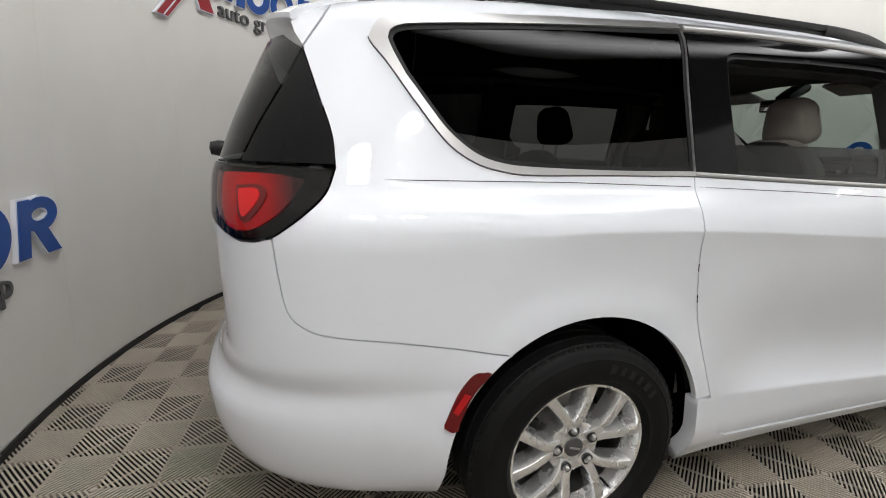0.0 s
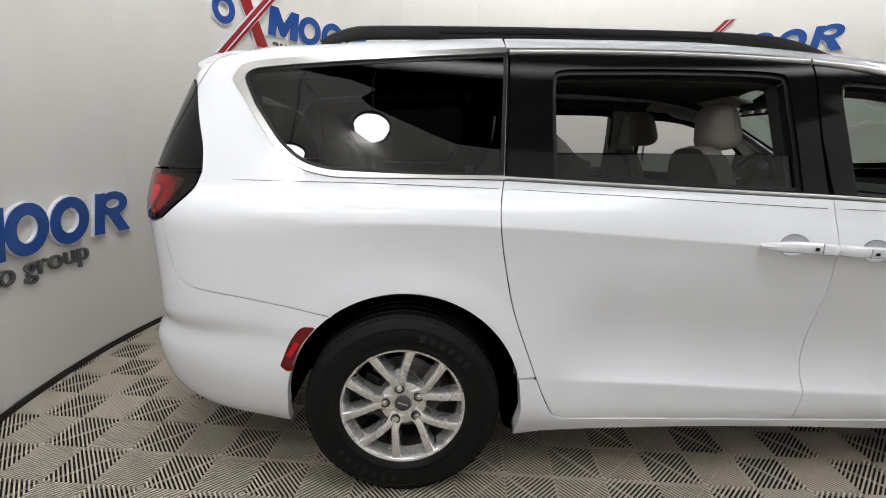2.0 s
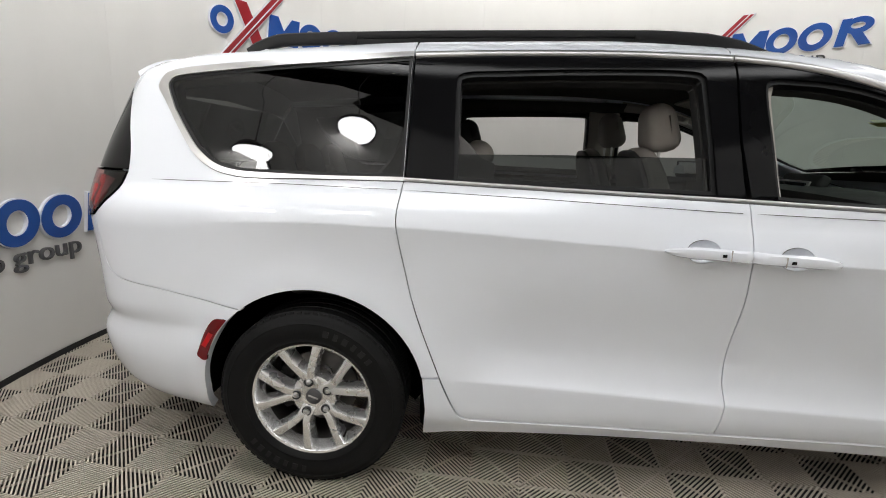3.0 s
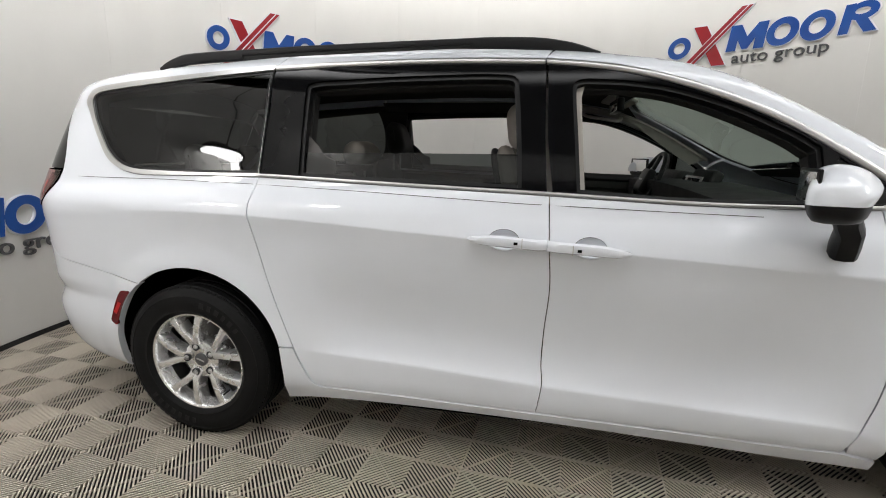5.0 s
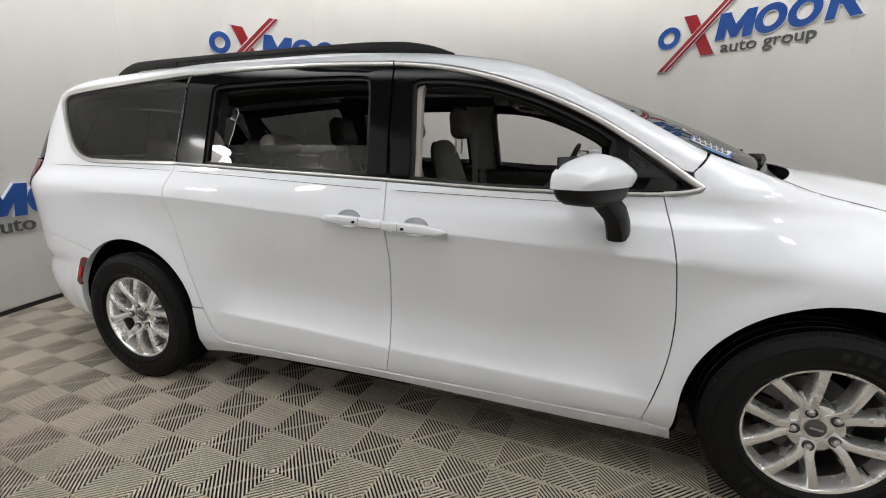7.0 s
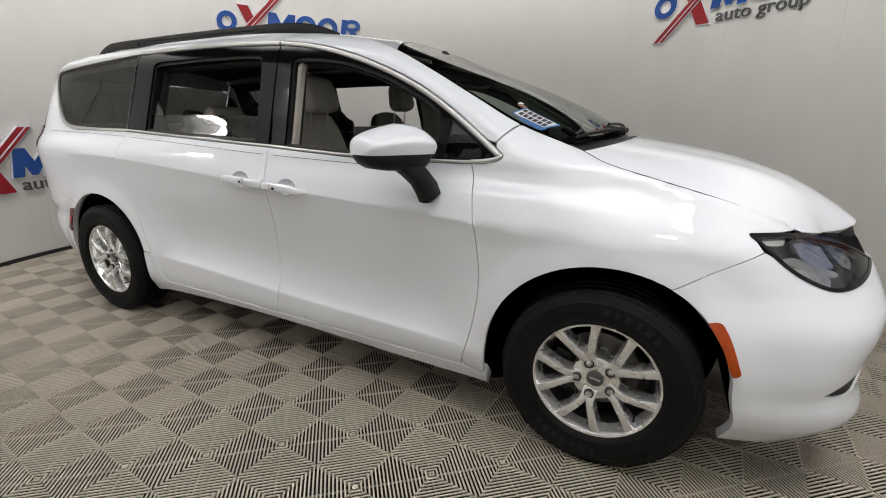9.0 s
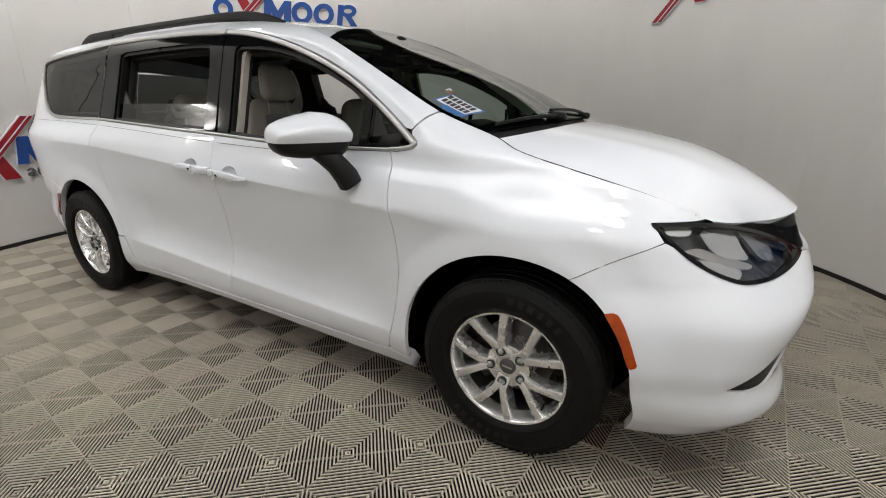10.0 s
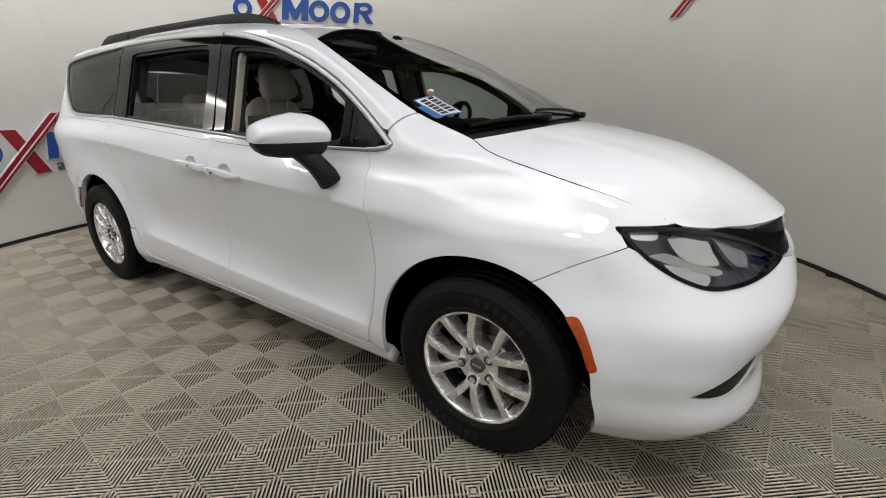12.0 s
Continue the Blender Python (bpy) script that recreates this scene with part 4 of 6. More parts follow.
panel("quarter_window", QUARTER_IN, on_side, PRIVACY, minivan, "dark privacy glass quarter window", off=-0.003, gap=0.0, lip=0.0)
panel("window_seal", shrink(clean(QUARTER_IN), -0.004), on_side, BLACK_TRIM, minivan, off=-0.001, gap=0, lip=0.02, res=0.02, holes=[shrink(clean(QUARTER_IN), 0.012)])


def strip(name, run, width, parent, inward=-1, off=0.003):
    """A rounded bright strip along a run of the side's outline, on both sides of the car."""
    p = np.array(clean(run))
    d = np.gradient(p, axis=0)
    d /= np.linalg.norm(d, axis=1)[:, None]
    m = p + np.c_[-d[:, 1], d[:, 0]] * inward * width / 2
    mid, e = on_side(m[:, 0], m[:, 1]), 0.004
    nrm = np.cross(on_side(m[:, 0] + e, m[:, 1]) - mid, on_side(m[:, 0], m[:, 1] + e) - mid)
    nrm /= np.linalg.norm(nrm, axis=1)[:, None]
    h = 0.25 * width + 0.002
    section = [(width / 2 * math.cos(a), h * math.sin(a)) for a in np.linspace(0, math.pi, 9)] + [(-width / 2, -0.008), (width / 2, -0.008)]
    for s in (1, -1):
        flip = np.array([1, s, 1])
        part(name, sweep([tuple(q) for q in (mid + nrm * off) * flip], section, ups=[tuple(q) for q in nrm * flip]), CHROME, parent)


strip("window_trim", [(0.367, 1.6424)] + [p for p in DOOR_TOP if p[0] > 0.38], 0.028, minivan)
strip("window_trim", [(1.478, 1.636)] + FRONT_TOP[1:-6], 0.026, minivan)
strip("window_trim", FRONT_TOP[-14:] + FRONT_BELT[1:19], 0.016, minivan)
strip("window_trim", [p for p in FRONT_BELT if p[0] < 2.546], 0.013, minivan)
strip("window_trim", DOOR_BELT, 0.013, minivan)

OPEN_SLIDE = arc((0.52, 1.21), (0.518, 1.4), (0.521, 1.535), (0.538, 1.56), (0.576, 1.568)) + arc((0.9, 1.578), (1.2, 1.58), (1.335, 1.574), (1.368, 1.56), (1.378, 1.53), (1.395, 1.35), (1.405, 1.17))
frame_slide = [p for p in DOOR_TOP if p[0] > 0.37]
frame_slide = [(x, z - 0.022) for x, z in frame_slide] + [(1.474, 1.61), (1.483, 1.343), (1.497, 1.15)] + [(x, z + 0.008) for x, z in DOOR_BELT] + [(0.352, 1.2), (0.366, 1.46), (0.368, 1.615)]
OPEN_SLIDE_FULL = OPEN_SLIDE + [(1.405, 1.165), (0.9, 1.18), (0.52, 1.195)]
panel("door_frame", frame_slide, on_side, BLACK_GLOSS, minivan, "gloss black window frame", off=0.001, gap=0.001, lip=0.03, holes=[OPEN_SLIDE_FULL], res=0.03)
panel("window_seal", shrink(clean(OPEN_SLIDE_FULL), -0.002), on_side, BLACK_TRIM, minivan, off=-0.01, gap=0.0, lip=0.03, holes=[shrink(clean(OPEN_SLIDE_FULL), 0.014)], res=0.025)
OPEN_FRONT = (arc((1.6, 1.155), (1.585, 1.35), (1.572, 1.51), (1.585, 1.545), (1.62, 1.553)) + arc((1.75, 1.545), (1.905, 1.519), (2.1, 1.458), (2.286, 1.372), (2.36, 1.325), (2.378, 1.3), (2.385, 1.135))
              + [(2.2, 1.13), (1.9, 1.137)])
TRI = arc((2.425, 1.285), (2.5, 1.232), (2.6, 1.163)) + arc((2.605, 1.152), (2.56, 1.14), (2.427, 1.133))
front_frame = [(x, z - 0.02) for x, z in FRONT_TOP if x < 2.6] + [(2.635, 1.157), (2.63, 1.145)] + [(x, z + 0.008) for x, z in FRONT_BELT if x < 2.6] + [(1.515, 1.16), (1.49, 1.343), (1.48, 1.612)]
panel("door_frame", front_frame, on_side, BLACK_GLOSS, minivan, "gloss black window frame", off=0.001, gap=0.001, lip=0.03, holes=[OPEN_FRONT, TRI], res=0.03)
panel("window_seal", shrink(clean(OPEN_FRONT), -0.002), on_side, BLACK_TRIM, minivan, off=-0.01, gap=0.0, lip=0.035, holes=[shrink(clean(OPEN_FRONT), 0.013)], res=0.025)
panel("pillar_edge", [(1.602, 1.14), (1.588, 1.35), (1.577, 1.5), (1.59, 1.532), (1.615, 1.54), (1.606, 1.5), (1.616, 1.35), (1.632, 1.14)], on_side, TRIM_PALE, minivan, "pale pillar edge", off=-0.03, gap=0.0, lip=0.03, res=0.03)
panel("inner_frame", shrink(clean(OPEN_FRONT), 0.002), on_side, TRIM_DARK, minivan, off=-0.05, gap=0.0, lip=0.04, holes=[shrink(clean(OPEN_FRONT), 0.016)], res=0.025)
panel("inner_frame", shrink(clean(OPEN_SLIDE_FULL), 0.004), on_side, TRIM_DARK, minivan, off=-0.05, gap=0.0, lip=0.04, holes=[shrink(clean(OPEN_SLIDE_FULL), 0.018)], res=0.025)
panel("corner_trim", [(0.512, 1.19), (0.515, 1.37), (0.535, 1.36)] + arc((0.575, 1.325), (0.61, 1.285), (0.66, 1.262)) + [(0.66, 1.19)], on_side, TRIM_GREY, minivan, off=-0.035, gap=0.0, lip=0.01, res=0.03)
panel("vent_window", TRI, on_side, TINT, minivan, off=-0.003, gap=0.0, lip=0.0)
# the sliding door's pane is wound most of the way down on the right side
slide_pane = [(0.515, 1.186), (1.405, 1.16), (1.4, 1.29), (0.9, 1.292), (0.515, 1.288)]
panel("sliding_window", slide_pane, on_side, TINT, minivan, "tinted pane wound part of the way down", off=-0.02, gap=0.0, lip=0.004, both=False)
# thin dark line on the paint for the shade of the crease under the belt
for lo, hi in ((-0.58, 0.325), (0.345, 1.48), (1.525, 2.2)):
    xs = np.linspace(lo, hi, 40)
    zz = np.interp(xs, [-0.6, -0.1, 0.33, 0.8, 1.4, 2.2], [1.174, 1.17, 1.158, 1.14, 1.112, 1.088])
    pts = [tuple(q) for q in on_side(xs, zz) + np.array([0, -0.0005, 0])]
    for s in (1, -1):
        part("crease", sweep([(x, s * y, z) for x, y, z in pts], ring_section(0.0024, 0.0024, 6), scales=[(min(1, 12 * k), min(1, 12 * k)) for k in np.linspace(0.01, 1, 40)]), LAMP_DARK, minivan)


# door handles
def handle(x0, x1, z0, z1, key_end, side):
    """A pull handle: square at the door's edge, drawn out to a point at its far end."""
    pts, sc = [], []
    for k in np.linspace(0, 1, 21):
        x, z = x0 + (x1 - x0) * k, z0 + (z1 - z0) * k
        t = k if key_end else 1 - k
        b = min(1.0, math.sin(math.pi * min(max(k, 0.0), 1.0)) * 2.2) ** 0.6
        pts.append((x, side * (float(half_low(0.985)) + 0.002 + 0.022 * b), z + 0.003 * math.sin(math.pi * k)))
        sc.append((0.55 + 0.45 * b, float(0.3 + 0.8 * np.clip(t / 0.3, 0, 1) ** 0.5)))
    ob = part("door_handle", sweep(pts, [(-0.016, -0.013), (-0.014, 0.006), (-0.008, 0.0165), (0.004, 0.019), (0.013, 0.013), (0.0165, 0.0), (0.012, -0.013), (0.0, -0.018), (-0.01, -0.017)][::-1], scales=sc), PAINT, None, "white door handle")
    xc = x0 + (x1 - x0) * (0.7 if key_end else 0.3)
    part("key_cover_gap", box((0.0022, 0.004, 0.034), (xc, side * (float(half_low(0.985)) + 0.0395), z0 + (z1 - z0) * 0.5 + 0.003), 0.0), TRIM_PALE, ob)
    xm = x0 + (x1 - x0) * (0.62 if key_end else 0.38)
    zm = z0 + (z1 - z0) * 0.5
    ym = side * (float(half_low(0.985)) + 0.04)
    part("sensor", box((0.014, 0.004, 0.01), (xm, ym, zm + 0.002), 0.001), BLACK_GLOSS, ob)
    return ob


for side, slide, door in ((-1, slide_r, door_r), (1, slide_l, door_l)):
    handle(1.227, 1.5, 0.986, 0.972, True, side).parent = slide
    handle(1.508, 1.782, 0.971, 0.955, False, side).parent = door


# door mirrors
def mirror_pod(side):
    pod = part("door_mirror", bmesh.new(), BLACK_TRIM, minivan, "door mirror with white cap and black base")
    pod.location = (2.315, side * 1.085, 1.19)
    pod.rotation_euler = (0, 0, radians(17 * side))
    section = arc((-1, 0), (-1, 0.4), (-0.95, 0.68), (-0.78, 0.88), (-0.4, 0.99), (0.1, 0.97), (0.5, 0.85), (0.8, 0.66), (0.97, 0.48), (1.0, 0.36), (0.95, 0.2), (0.84, 0.0), n=3)
    floor_z = -0.033

    def rim(t):
        """Half the length, the height and the middle at a share of the way out."""
        end = max(1 - abs(t) ** 7, 0.0) ** (1 / 3.2)
        return 0.083 * (0.35 + 0.65 * end) * (1 - 0.1 * t), 0.108 * (0.3 + 0.7 * end) * float(np.interp(t, [-1, -0.5, -0.1, 0.4, 1], [0.78, 0.96, 1.0, 0.86, 0.62])), -0.03 * t - 0.012 * t * t

    shares = [-1, -0.985, -0.94, -0.86, -0.7, -0.5, -0.3, -0.1, 0.1, 0.3, 0.5, 0.7, 0.86, 0.94, 0.985, 1]
    cap, rings = bmesh.new(), []
    for t in shares:
        w, h, c = rim(t)
        rings.append([cap.verts.new((c + w * a, side * 0.137 * t, floor_z + h * b)) for a, b in section])
    n = len(section)
    for a, b in zip(rings, rings[1:]):
        for k in range(n):
            cap.faces.new((a[k], a[(k + 1) % n], b[(k + 1) % n], b[k]))
    cap.faces.new(rings[0][::-1])
    cap.faces.new(rings[-1])
    low, rings = bmesh.new(), []
    m = 28
    for drop, kx, ky in ((-0.002, 0.96, 0.985), (-0.014, 0.97, 0.975), (-0.034, 0.9, 0.9), (-0.05, 0.76, 0.76), (-0.058, 0.5, 0.5), (-0.06, 0.1, 0.1)):
        ring = []
        for k in range(m):
            a = 2 * math.pi * k / m
            cx, cy = math.copysign(abs(math.cos(a)) ** 0.55, math.cos(a)), math.copysign(abs(math.sin(a)) ** 0.55, math.sin(a))
            t = cy * ky - 0.25 * (1 - ky)
            ring.append(low.verts.new((-0.03 * t - 0.012 * t * t - 0.006 + 0.077 * (1 - 0.1 * t) * cx * kx, side * 0.137 * t, floor_z + drop)))
        rings.append(ring)
    for a, b in zip(rings, rings[1:]):
        for k in range(m):
            low.faces.new((a[k], a[(k + 1) % m], b[(k + 1) % m], b[k]))
    low.faces.new(rings[-1])
    low.faces.new(rings[0][::-1])
    part("cap", cap, PAINT, pod, "white cap")
    part("lower_shell", low, BLACK_TRIM, pod)
    stalk = sweep([(0.02, -side * 0.02, -0.06), (0.03, -side * 0.045, -0.085), (0.05, -side * 0.075, -0.12), (0.055, -side * 0.11, -0.165), (0.055, -side * 0.128, -0.2)],
                  ring_section(0.095, 0.07, 12, 3), ups=[(1, 0, 0)] * 5, scales=[(0.9, 1.1), (0.85, 1.0), (0.85, 1.0), (0.95, 1.05), (0.95, 1.05)])
    part("stalk", stalk, BLACK_TRIM, pod)
    part("bezel", box((0.008, 0.235, 0.102), (-0.0825, side * 0.004, 0.012), 0.0035), BLACK_TRIM, pod)
    part("mirror_glass", box((0.004, 0.19, 0.085), (-0.0875, 0, 0.012), 0.0015), REFLECTOR, pod)
    return pod


for side in (-1, 1):
    mirror_pod(side)

# roof rails
rail_z = smooth_curve((-0.32, 1.682), (-0.26, 1.712), (-0.17, 1.735), (0.1, 1.743), (0.6, 1.75), (1.2, 1.752), (1.42, 1.746), (1.55, 1.728), (1.68, 1.688))
for side in (-1, 1):
    pts = [(x, side * (0.605 - 0.02 * step(1.2, 1.7, x)), float(rail_z(x)) - 0.018) for x in np.linspace(-0.32, 1.68, 50)]
    rail = part("roof_rail", sweep(pts, ring_section(0.034, 0.031, 10)), BLACK_TRIM, minivan, "black roof rail")
    for lo, hi in ((-0.3, 0.12), (1.18, 1.64)):
        q = [(x, side * (0.605 - 0.02 * step(1.2, 1.7, x)), float(rail_z(x)) - 0.026) for x in np.linspace(lo, hi, 20)]
        part("rail_foot", sweep(q, ring_section(0.037, 0.048, 10)), BLACK_TRIM, rail)
    q = [(x, side * 0.605, float(rail_z(x)) - 0.035) for x in np.linspace(0.1, 1.2, 20)]
    part("rail_web", sweep(q, ring_section(0.02, 0.04, 8)), BLACK_TRIM, rail)


# wheels
def tyre():
    w = 0.118
    prof = [(0.226, -w * 0.80), (0.235, -w * 0.93), (0.245, -w * 0.975), (0.248, -w * 1.0), (0.252, -w * 0.985), (0.262, -w * 1.0), (0.28, -w * 1.03), (0.3, -w * 1.035), (0.314, -w * 1.015), (0.317, -w * 1.03), (0.321, -w * 1.0), (0.33, -w * 0.965), (0.342, -w * 0.9), (0.351, -w * 0.8)]
    for k in range(4):
        c = -w * 0.8 + w * 1.6 * (k + 0.5) / 4
        prof += [(0.3575, c - w * 0.17), (0.3575, c + w * 0.14), (0.349, c + w * 0.15), (0.349, c + w * 0.2)] if k < 3 else [(0.3575, c - w * 0.17), (0.3575, c + w * 0.17)]
    prof += [(0.351, w * 0.8), (0.342, w * 0.9), (0.325, w * 0.97), (0.3, w), (0.26, w), (0.235, w * 0.93), (0.226, w * 0.8), (0.22, 0)]
    return lathe(prof, 96, closed=True)


def make_wheel():
    """A wheel at the origin, its outer face towards -y."""
    wheel = new("wheel")
    tyre_ob = part("tyre", tyre(), RUBBER, wheel, "black road tyre")
    bm = bmesh.new()                      # shoulder blocks cut by cross grooves
    for k in range(72):
        a = 2 * math.pi * k / 72
        for e in (-1, 1):
            join(bm, box((0.0105, 0.022, 0.0215), bevel=0.0, turn=pose(0, 0, 0, 0, math.degrees(-a), 0) @ pose(0.3462, e * 0.09, 0, 0, 0, -e * 14), at=(0, 0, 0)))
    tagged(part("tread_block", bm, RUBBER, tyre_ob, smooth=False), kind="stuff")
    tagged(wheel.children[0], "black road tyre")
    for a0, n in ((38, 6), (218, 7)):     # raised marks on the sidewall
        bm = bmesh.new()
        for k in range(n):
            a = radians(a0 + 7.5 * k)
            join(bm, box((0.026, 0.002, 0.016 + 0.005 * (k % 2)), turn=pose(0, 0, 0, 0, math.degrees(-a), 0) @ pose(0.288, -0.1218, 0), bevel=0.0))
        tagged(part("sidewall_mark", bm, RUBBER_MARK, tyre_ob, smooth=False), kind="stuff")
    rim = lathe([(0.232, -0.098), (0.229, -0.102), (0.221, -0.1), (0.216, -0.09), (0.213, -0.07), (0.204, -0.045), (0.208, -0.04), (0.228, -0.06)], 96, closed=True)
    rim_ob = part("rim", rim, ALLOY, wheel, "silver alloy rim")
    part("barrel", lathe([(0.206, -0.042), (0.19, 0.02), (0.2, 0.09), (0.228, 0.1), (0.232, 0.098), (0.21, 0.02), (0.212, -0.04)], 72, closed=True), STEEL, rim_ob, "dull inner barrel")
    # five forked spokes: a broad root that parts into two straight prongs
    for k in range(5):
        a = radians(101 + 72 * k)
        out, side = Vector((math.cos(a), 0, math.sin(a))), Vector((-math.sin(a), 0, math.cos(a)))
        bm = bmesh.new()
        for e in (-1, 1):
            pts, sc = [], []
            for t in np.linspace(0, 1, 14):
                r = 0.05 + 0.16 * t
                w = 0.011 + 0.265 * (r - 0.096 + math.hypot(r - 0.096, 0.012))
                y = -0.066 - 0.012 * math.sin(math.pi * t) - 0.021 * t
                pts.append(out * r + side * (e * w) + Vector((0, y, 0)))
                sc.append((0.98 - 0.12 * math.sin(math.pi * t) + 0.15 * t ** 8, 1.0))
            join(bm, sweep(pts, [(-0.021, -0.05), (-0.0185, -0.012), (-0.0172, 0.004), (-0.0145, 0.0088), (-0.0115, 0.0098), (0.0115, 0.0098), (0.0145, 0.0088), (0.0172, 0.004), (0.0185, -0.012), (0.021, -0.05)],
                           ups=[(0, -1, 0)] * 14, scales=sc))
        part("spoke", bm, ALLOY, rim_ob)
        # sloping web in the fork
        web = [out * 0.08, out * 0.105 + side * 0.02, out * 0.122 + side * 0.026, out * 0.122 - side * 0.026, out * 0.105 - side * 0.02]
        bm = bmesh.new()
        top = [bm.verts.new(p + Vector((0, -0.072 + (0.034 if i in (2, 3) else 0.0), 0))) for i, p in enumerate(web)]
        low = [bm.verts.new(p + Vector((0, -0.03, 0))) for p in web]
        bm.faces.new(top)
        bm.faces.new(low[::-1])
        for i in range(5):
            bm.faces.new((top[i], top[(i + 1) % 5], low[(i + 1) % 5], low[i]))
        part("fork_web", bm, ALLOY, rim_ob)
    part("hub", lathe([(0.001, -0.068), (0.036, -0.0725), (0.076, -0.0738), (0.085, -0.0705), (0.09, -0.055), (0.092, 0.02), (0.001, 0.02)], 48), ALLOY, rim_ob)
    part("centre_cap", lathe([(0.001, -0.0805), (0.026, -0.0795), (0.031, -0.0765), (0.032, -0.06), (0.001, -0.06)], 40), CAP, wheel, "dark grey centre cap")
    part("cap_badge", box((0.04, 0.0018, 0.007), (0, -0.081, 0.0), 0.0006, turn=pose(0, 0, 0, 0, 20, 0)), CHROME, wheel)
    for k in range(5):
        a = radians(101 + 72 * k)
        c = (0.066 * math.cos(a), -0.009, 0.066 * math.sin(a))
        # raised dark ring stands in for the shade inside the lug's recess
        seat = part("lug_seat", lathe([(0.0185, -0.07), (0.018, -0.0772), (0.0135, -0.0772), (0.013, -0.05)], 20), LAMP_DARK, wheel)
        seat.location = c
        nut = part("lug_nut", lathe([(0.001, -0.085), (0.006, -0.0845), (0.0095, -0.081), (0.0105, -0.074), (0.0105, -0.055)], 6), CHROME, wheel)
        nut.location = c
    part("brake_disc", lathe([(0.05, 0.012), (0.15, 0.012), (0.15, 0.03), (0.05, 0.03)], 64), STEEL, wheel, "worn brake disc")
    part("disc_hat", lathe([(0.001, -0.02), (0.075, -0.02), (0.082, 0.02), (0.001, 0.02)], 48), DARK_STEEL, wheel)
    bm = bmesh.new()
    for k in range(7):
        a = radians(150 + 10 * k)
        join(bm, box((0.06, 0.06, 0.03), bevel=0.008, turn=pose(0, 0, 0, 0, math.degrees(-a), 0) @ pose(0.138, 0.015, 0)))
    tagged(part("brake_caliper", bm, DARK_STEEL, wheel), kind="stuff")
    part("valve", lathe([(0.001, -0.02), (0.004, -0.02), (0.004, 0.02), (0.001, 0.02)], 10), BLACK_TRIM, wheel).location = (0.19 * math.cos(radians(-50)), -0.085, 0.19 * math.sin(radians(-50)))
    return wheel


wheel_y = 0.868
w0 = make_wheel()
w0.parent = minivan
w0.matrix_basis = pose(0, -wheel_y, HUB_Z + 0.003)
for x, side, turn in ((BASE, -1, -12), (0, 1, 15), (BASE, 1, 50)):
    w = copy_thing(w0, pose(x, side * wheel_y, HUB_Z + 0.003, 0, turn, 0 if side < 0 else 180))
    w.parent = minivan

# wheel housings
for cx, cz, r in ((0.008, 0.372, 0.437), (3.088, 0.382, 0.44)):
    for side in (-1, 1):
        n = 40

        def barrel(u, v, cx=cx, cz=cz, r=r, side=side):
            a = radians(-6) + radians(192) * u
            y = side * (0.925 - 0.42 * v)
            return np.stack([cx + r * np.cos(a), y + 0 * a, cz + r * np.sin(a)], -1)
        sheet_part("arch_liner", barrel, 40, 4, LINER, minivan, "black wheel housing")

        def back(u, v, cx=cx, cz=cz, r=r, side=side):
            a = radians(-40) + radians(260) * u
            return np.stack([cx + r * v * np.cos(a), side * 0.5 + 0 * a, cz + r * v * np.sin(a)], -1)
        sheet_part("arch_wall", back, 40, 3, LINER, minivan)
part("axle", box((0.07, 1.5, 0.07), (0, 0, 0.33), 0.02), DARK_STEEL, minivan)
part("drive_axle", box((0.06, 1.5, 0.06), (BASE, 0, 0.34), 0.02), DARK_STEEL, minivan)
part("underbody", box((2.3, 1.7, 0.17), (1.55, 0, 0.255), 0.03), LINER, minivan, "black underbody")
part("rear_floor", box((0.62, 1.3, 0.16), (-0.6, 0, 0.4), 0.05), LINER, minivan)
part("engine_bay", box((1.0, 1.0, 0.5), (3.2, 0, 0.56), 0.05), LINER, minivan)
part("nose_backing", box((0.1, 1.25, 0.5), (3.72, 0, 0.6), 0.04), LINER, minivan)

# ---------------------------------------------------------------- cabin
part("cabin_floor", box((2.05, 1.66, 0.04), (1.53, 0, 0.42), 0.01), TRIM_DARK, minivan)
door_low = [(0.42, 0.45), (1.46, 0.45), (1.46, 1.13), (0.42, 1.165)]
panel("door_lining", door_low, on_side, TRIM_GREY, minivan, "grey door lining", off=-0.09, gap=0.0, lip=0.0, res=0.05, inner=True)
panel("door_lining", [(1.52, 0.45), (2.56, 0.45), (2.56, 1.105), (2.2, 1.105), (1.52, 1.13)], on_side, TRIM_GREY, minivan, "grey door lining", off=-0.09, gap=0.0, lip=0.0, res=0.05, inner=True)
panel("belt_ledge", [(0.42, 1.12), (1.46, 1.10), (1.46, 1.135), (0.42, 1.168)], on_side, TRIM_DARK, minivan, off=-0.045, gap=0.0, lip=0.05, res=0.04)
panel("belt_ledge", [(1.52, 1.08), (2.5, 1.06), (2.5, 1.108), (1.52, 1.132)], on_side, TRIM_DARK, minivan, off=-0.045, gap=0.0, lip=0.05, res=0.04)
panel("quarter_lining", [(-0.66, 0.86), (0.4, 0.86), (0.36, 1.2), (-0.2, 1.2), (-0.36, 1.25), (-0.5, 1.42), (-0.53, 1.52), (0.36, 1.605), (0.36, 1.66), (-0.66, 1.61)], on_side, TRIM_DARK, minivan, off=-0.05, gap=0.0, lip=0.0, res=0.05, inner=True)
panel("pillar_lining", arc((0.30, 1.62), (0.33, 1.45), (0.3, 1.3), (0.22, 1.2)) + [(0.6, 1.18)] + arc((0.62, 1.2), (0.52, 1.32), (0.5, 1.45), (0.52, 1.6)), on_side, TRIM_DARK, minivan, off=-0.07, gap=0.0, lip=0.03, res=0.04, inner=True)
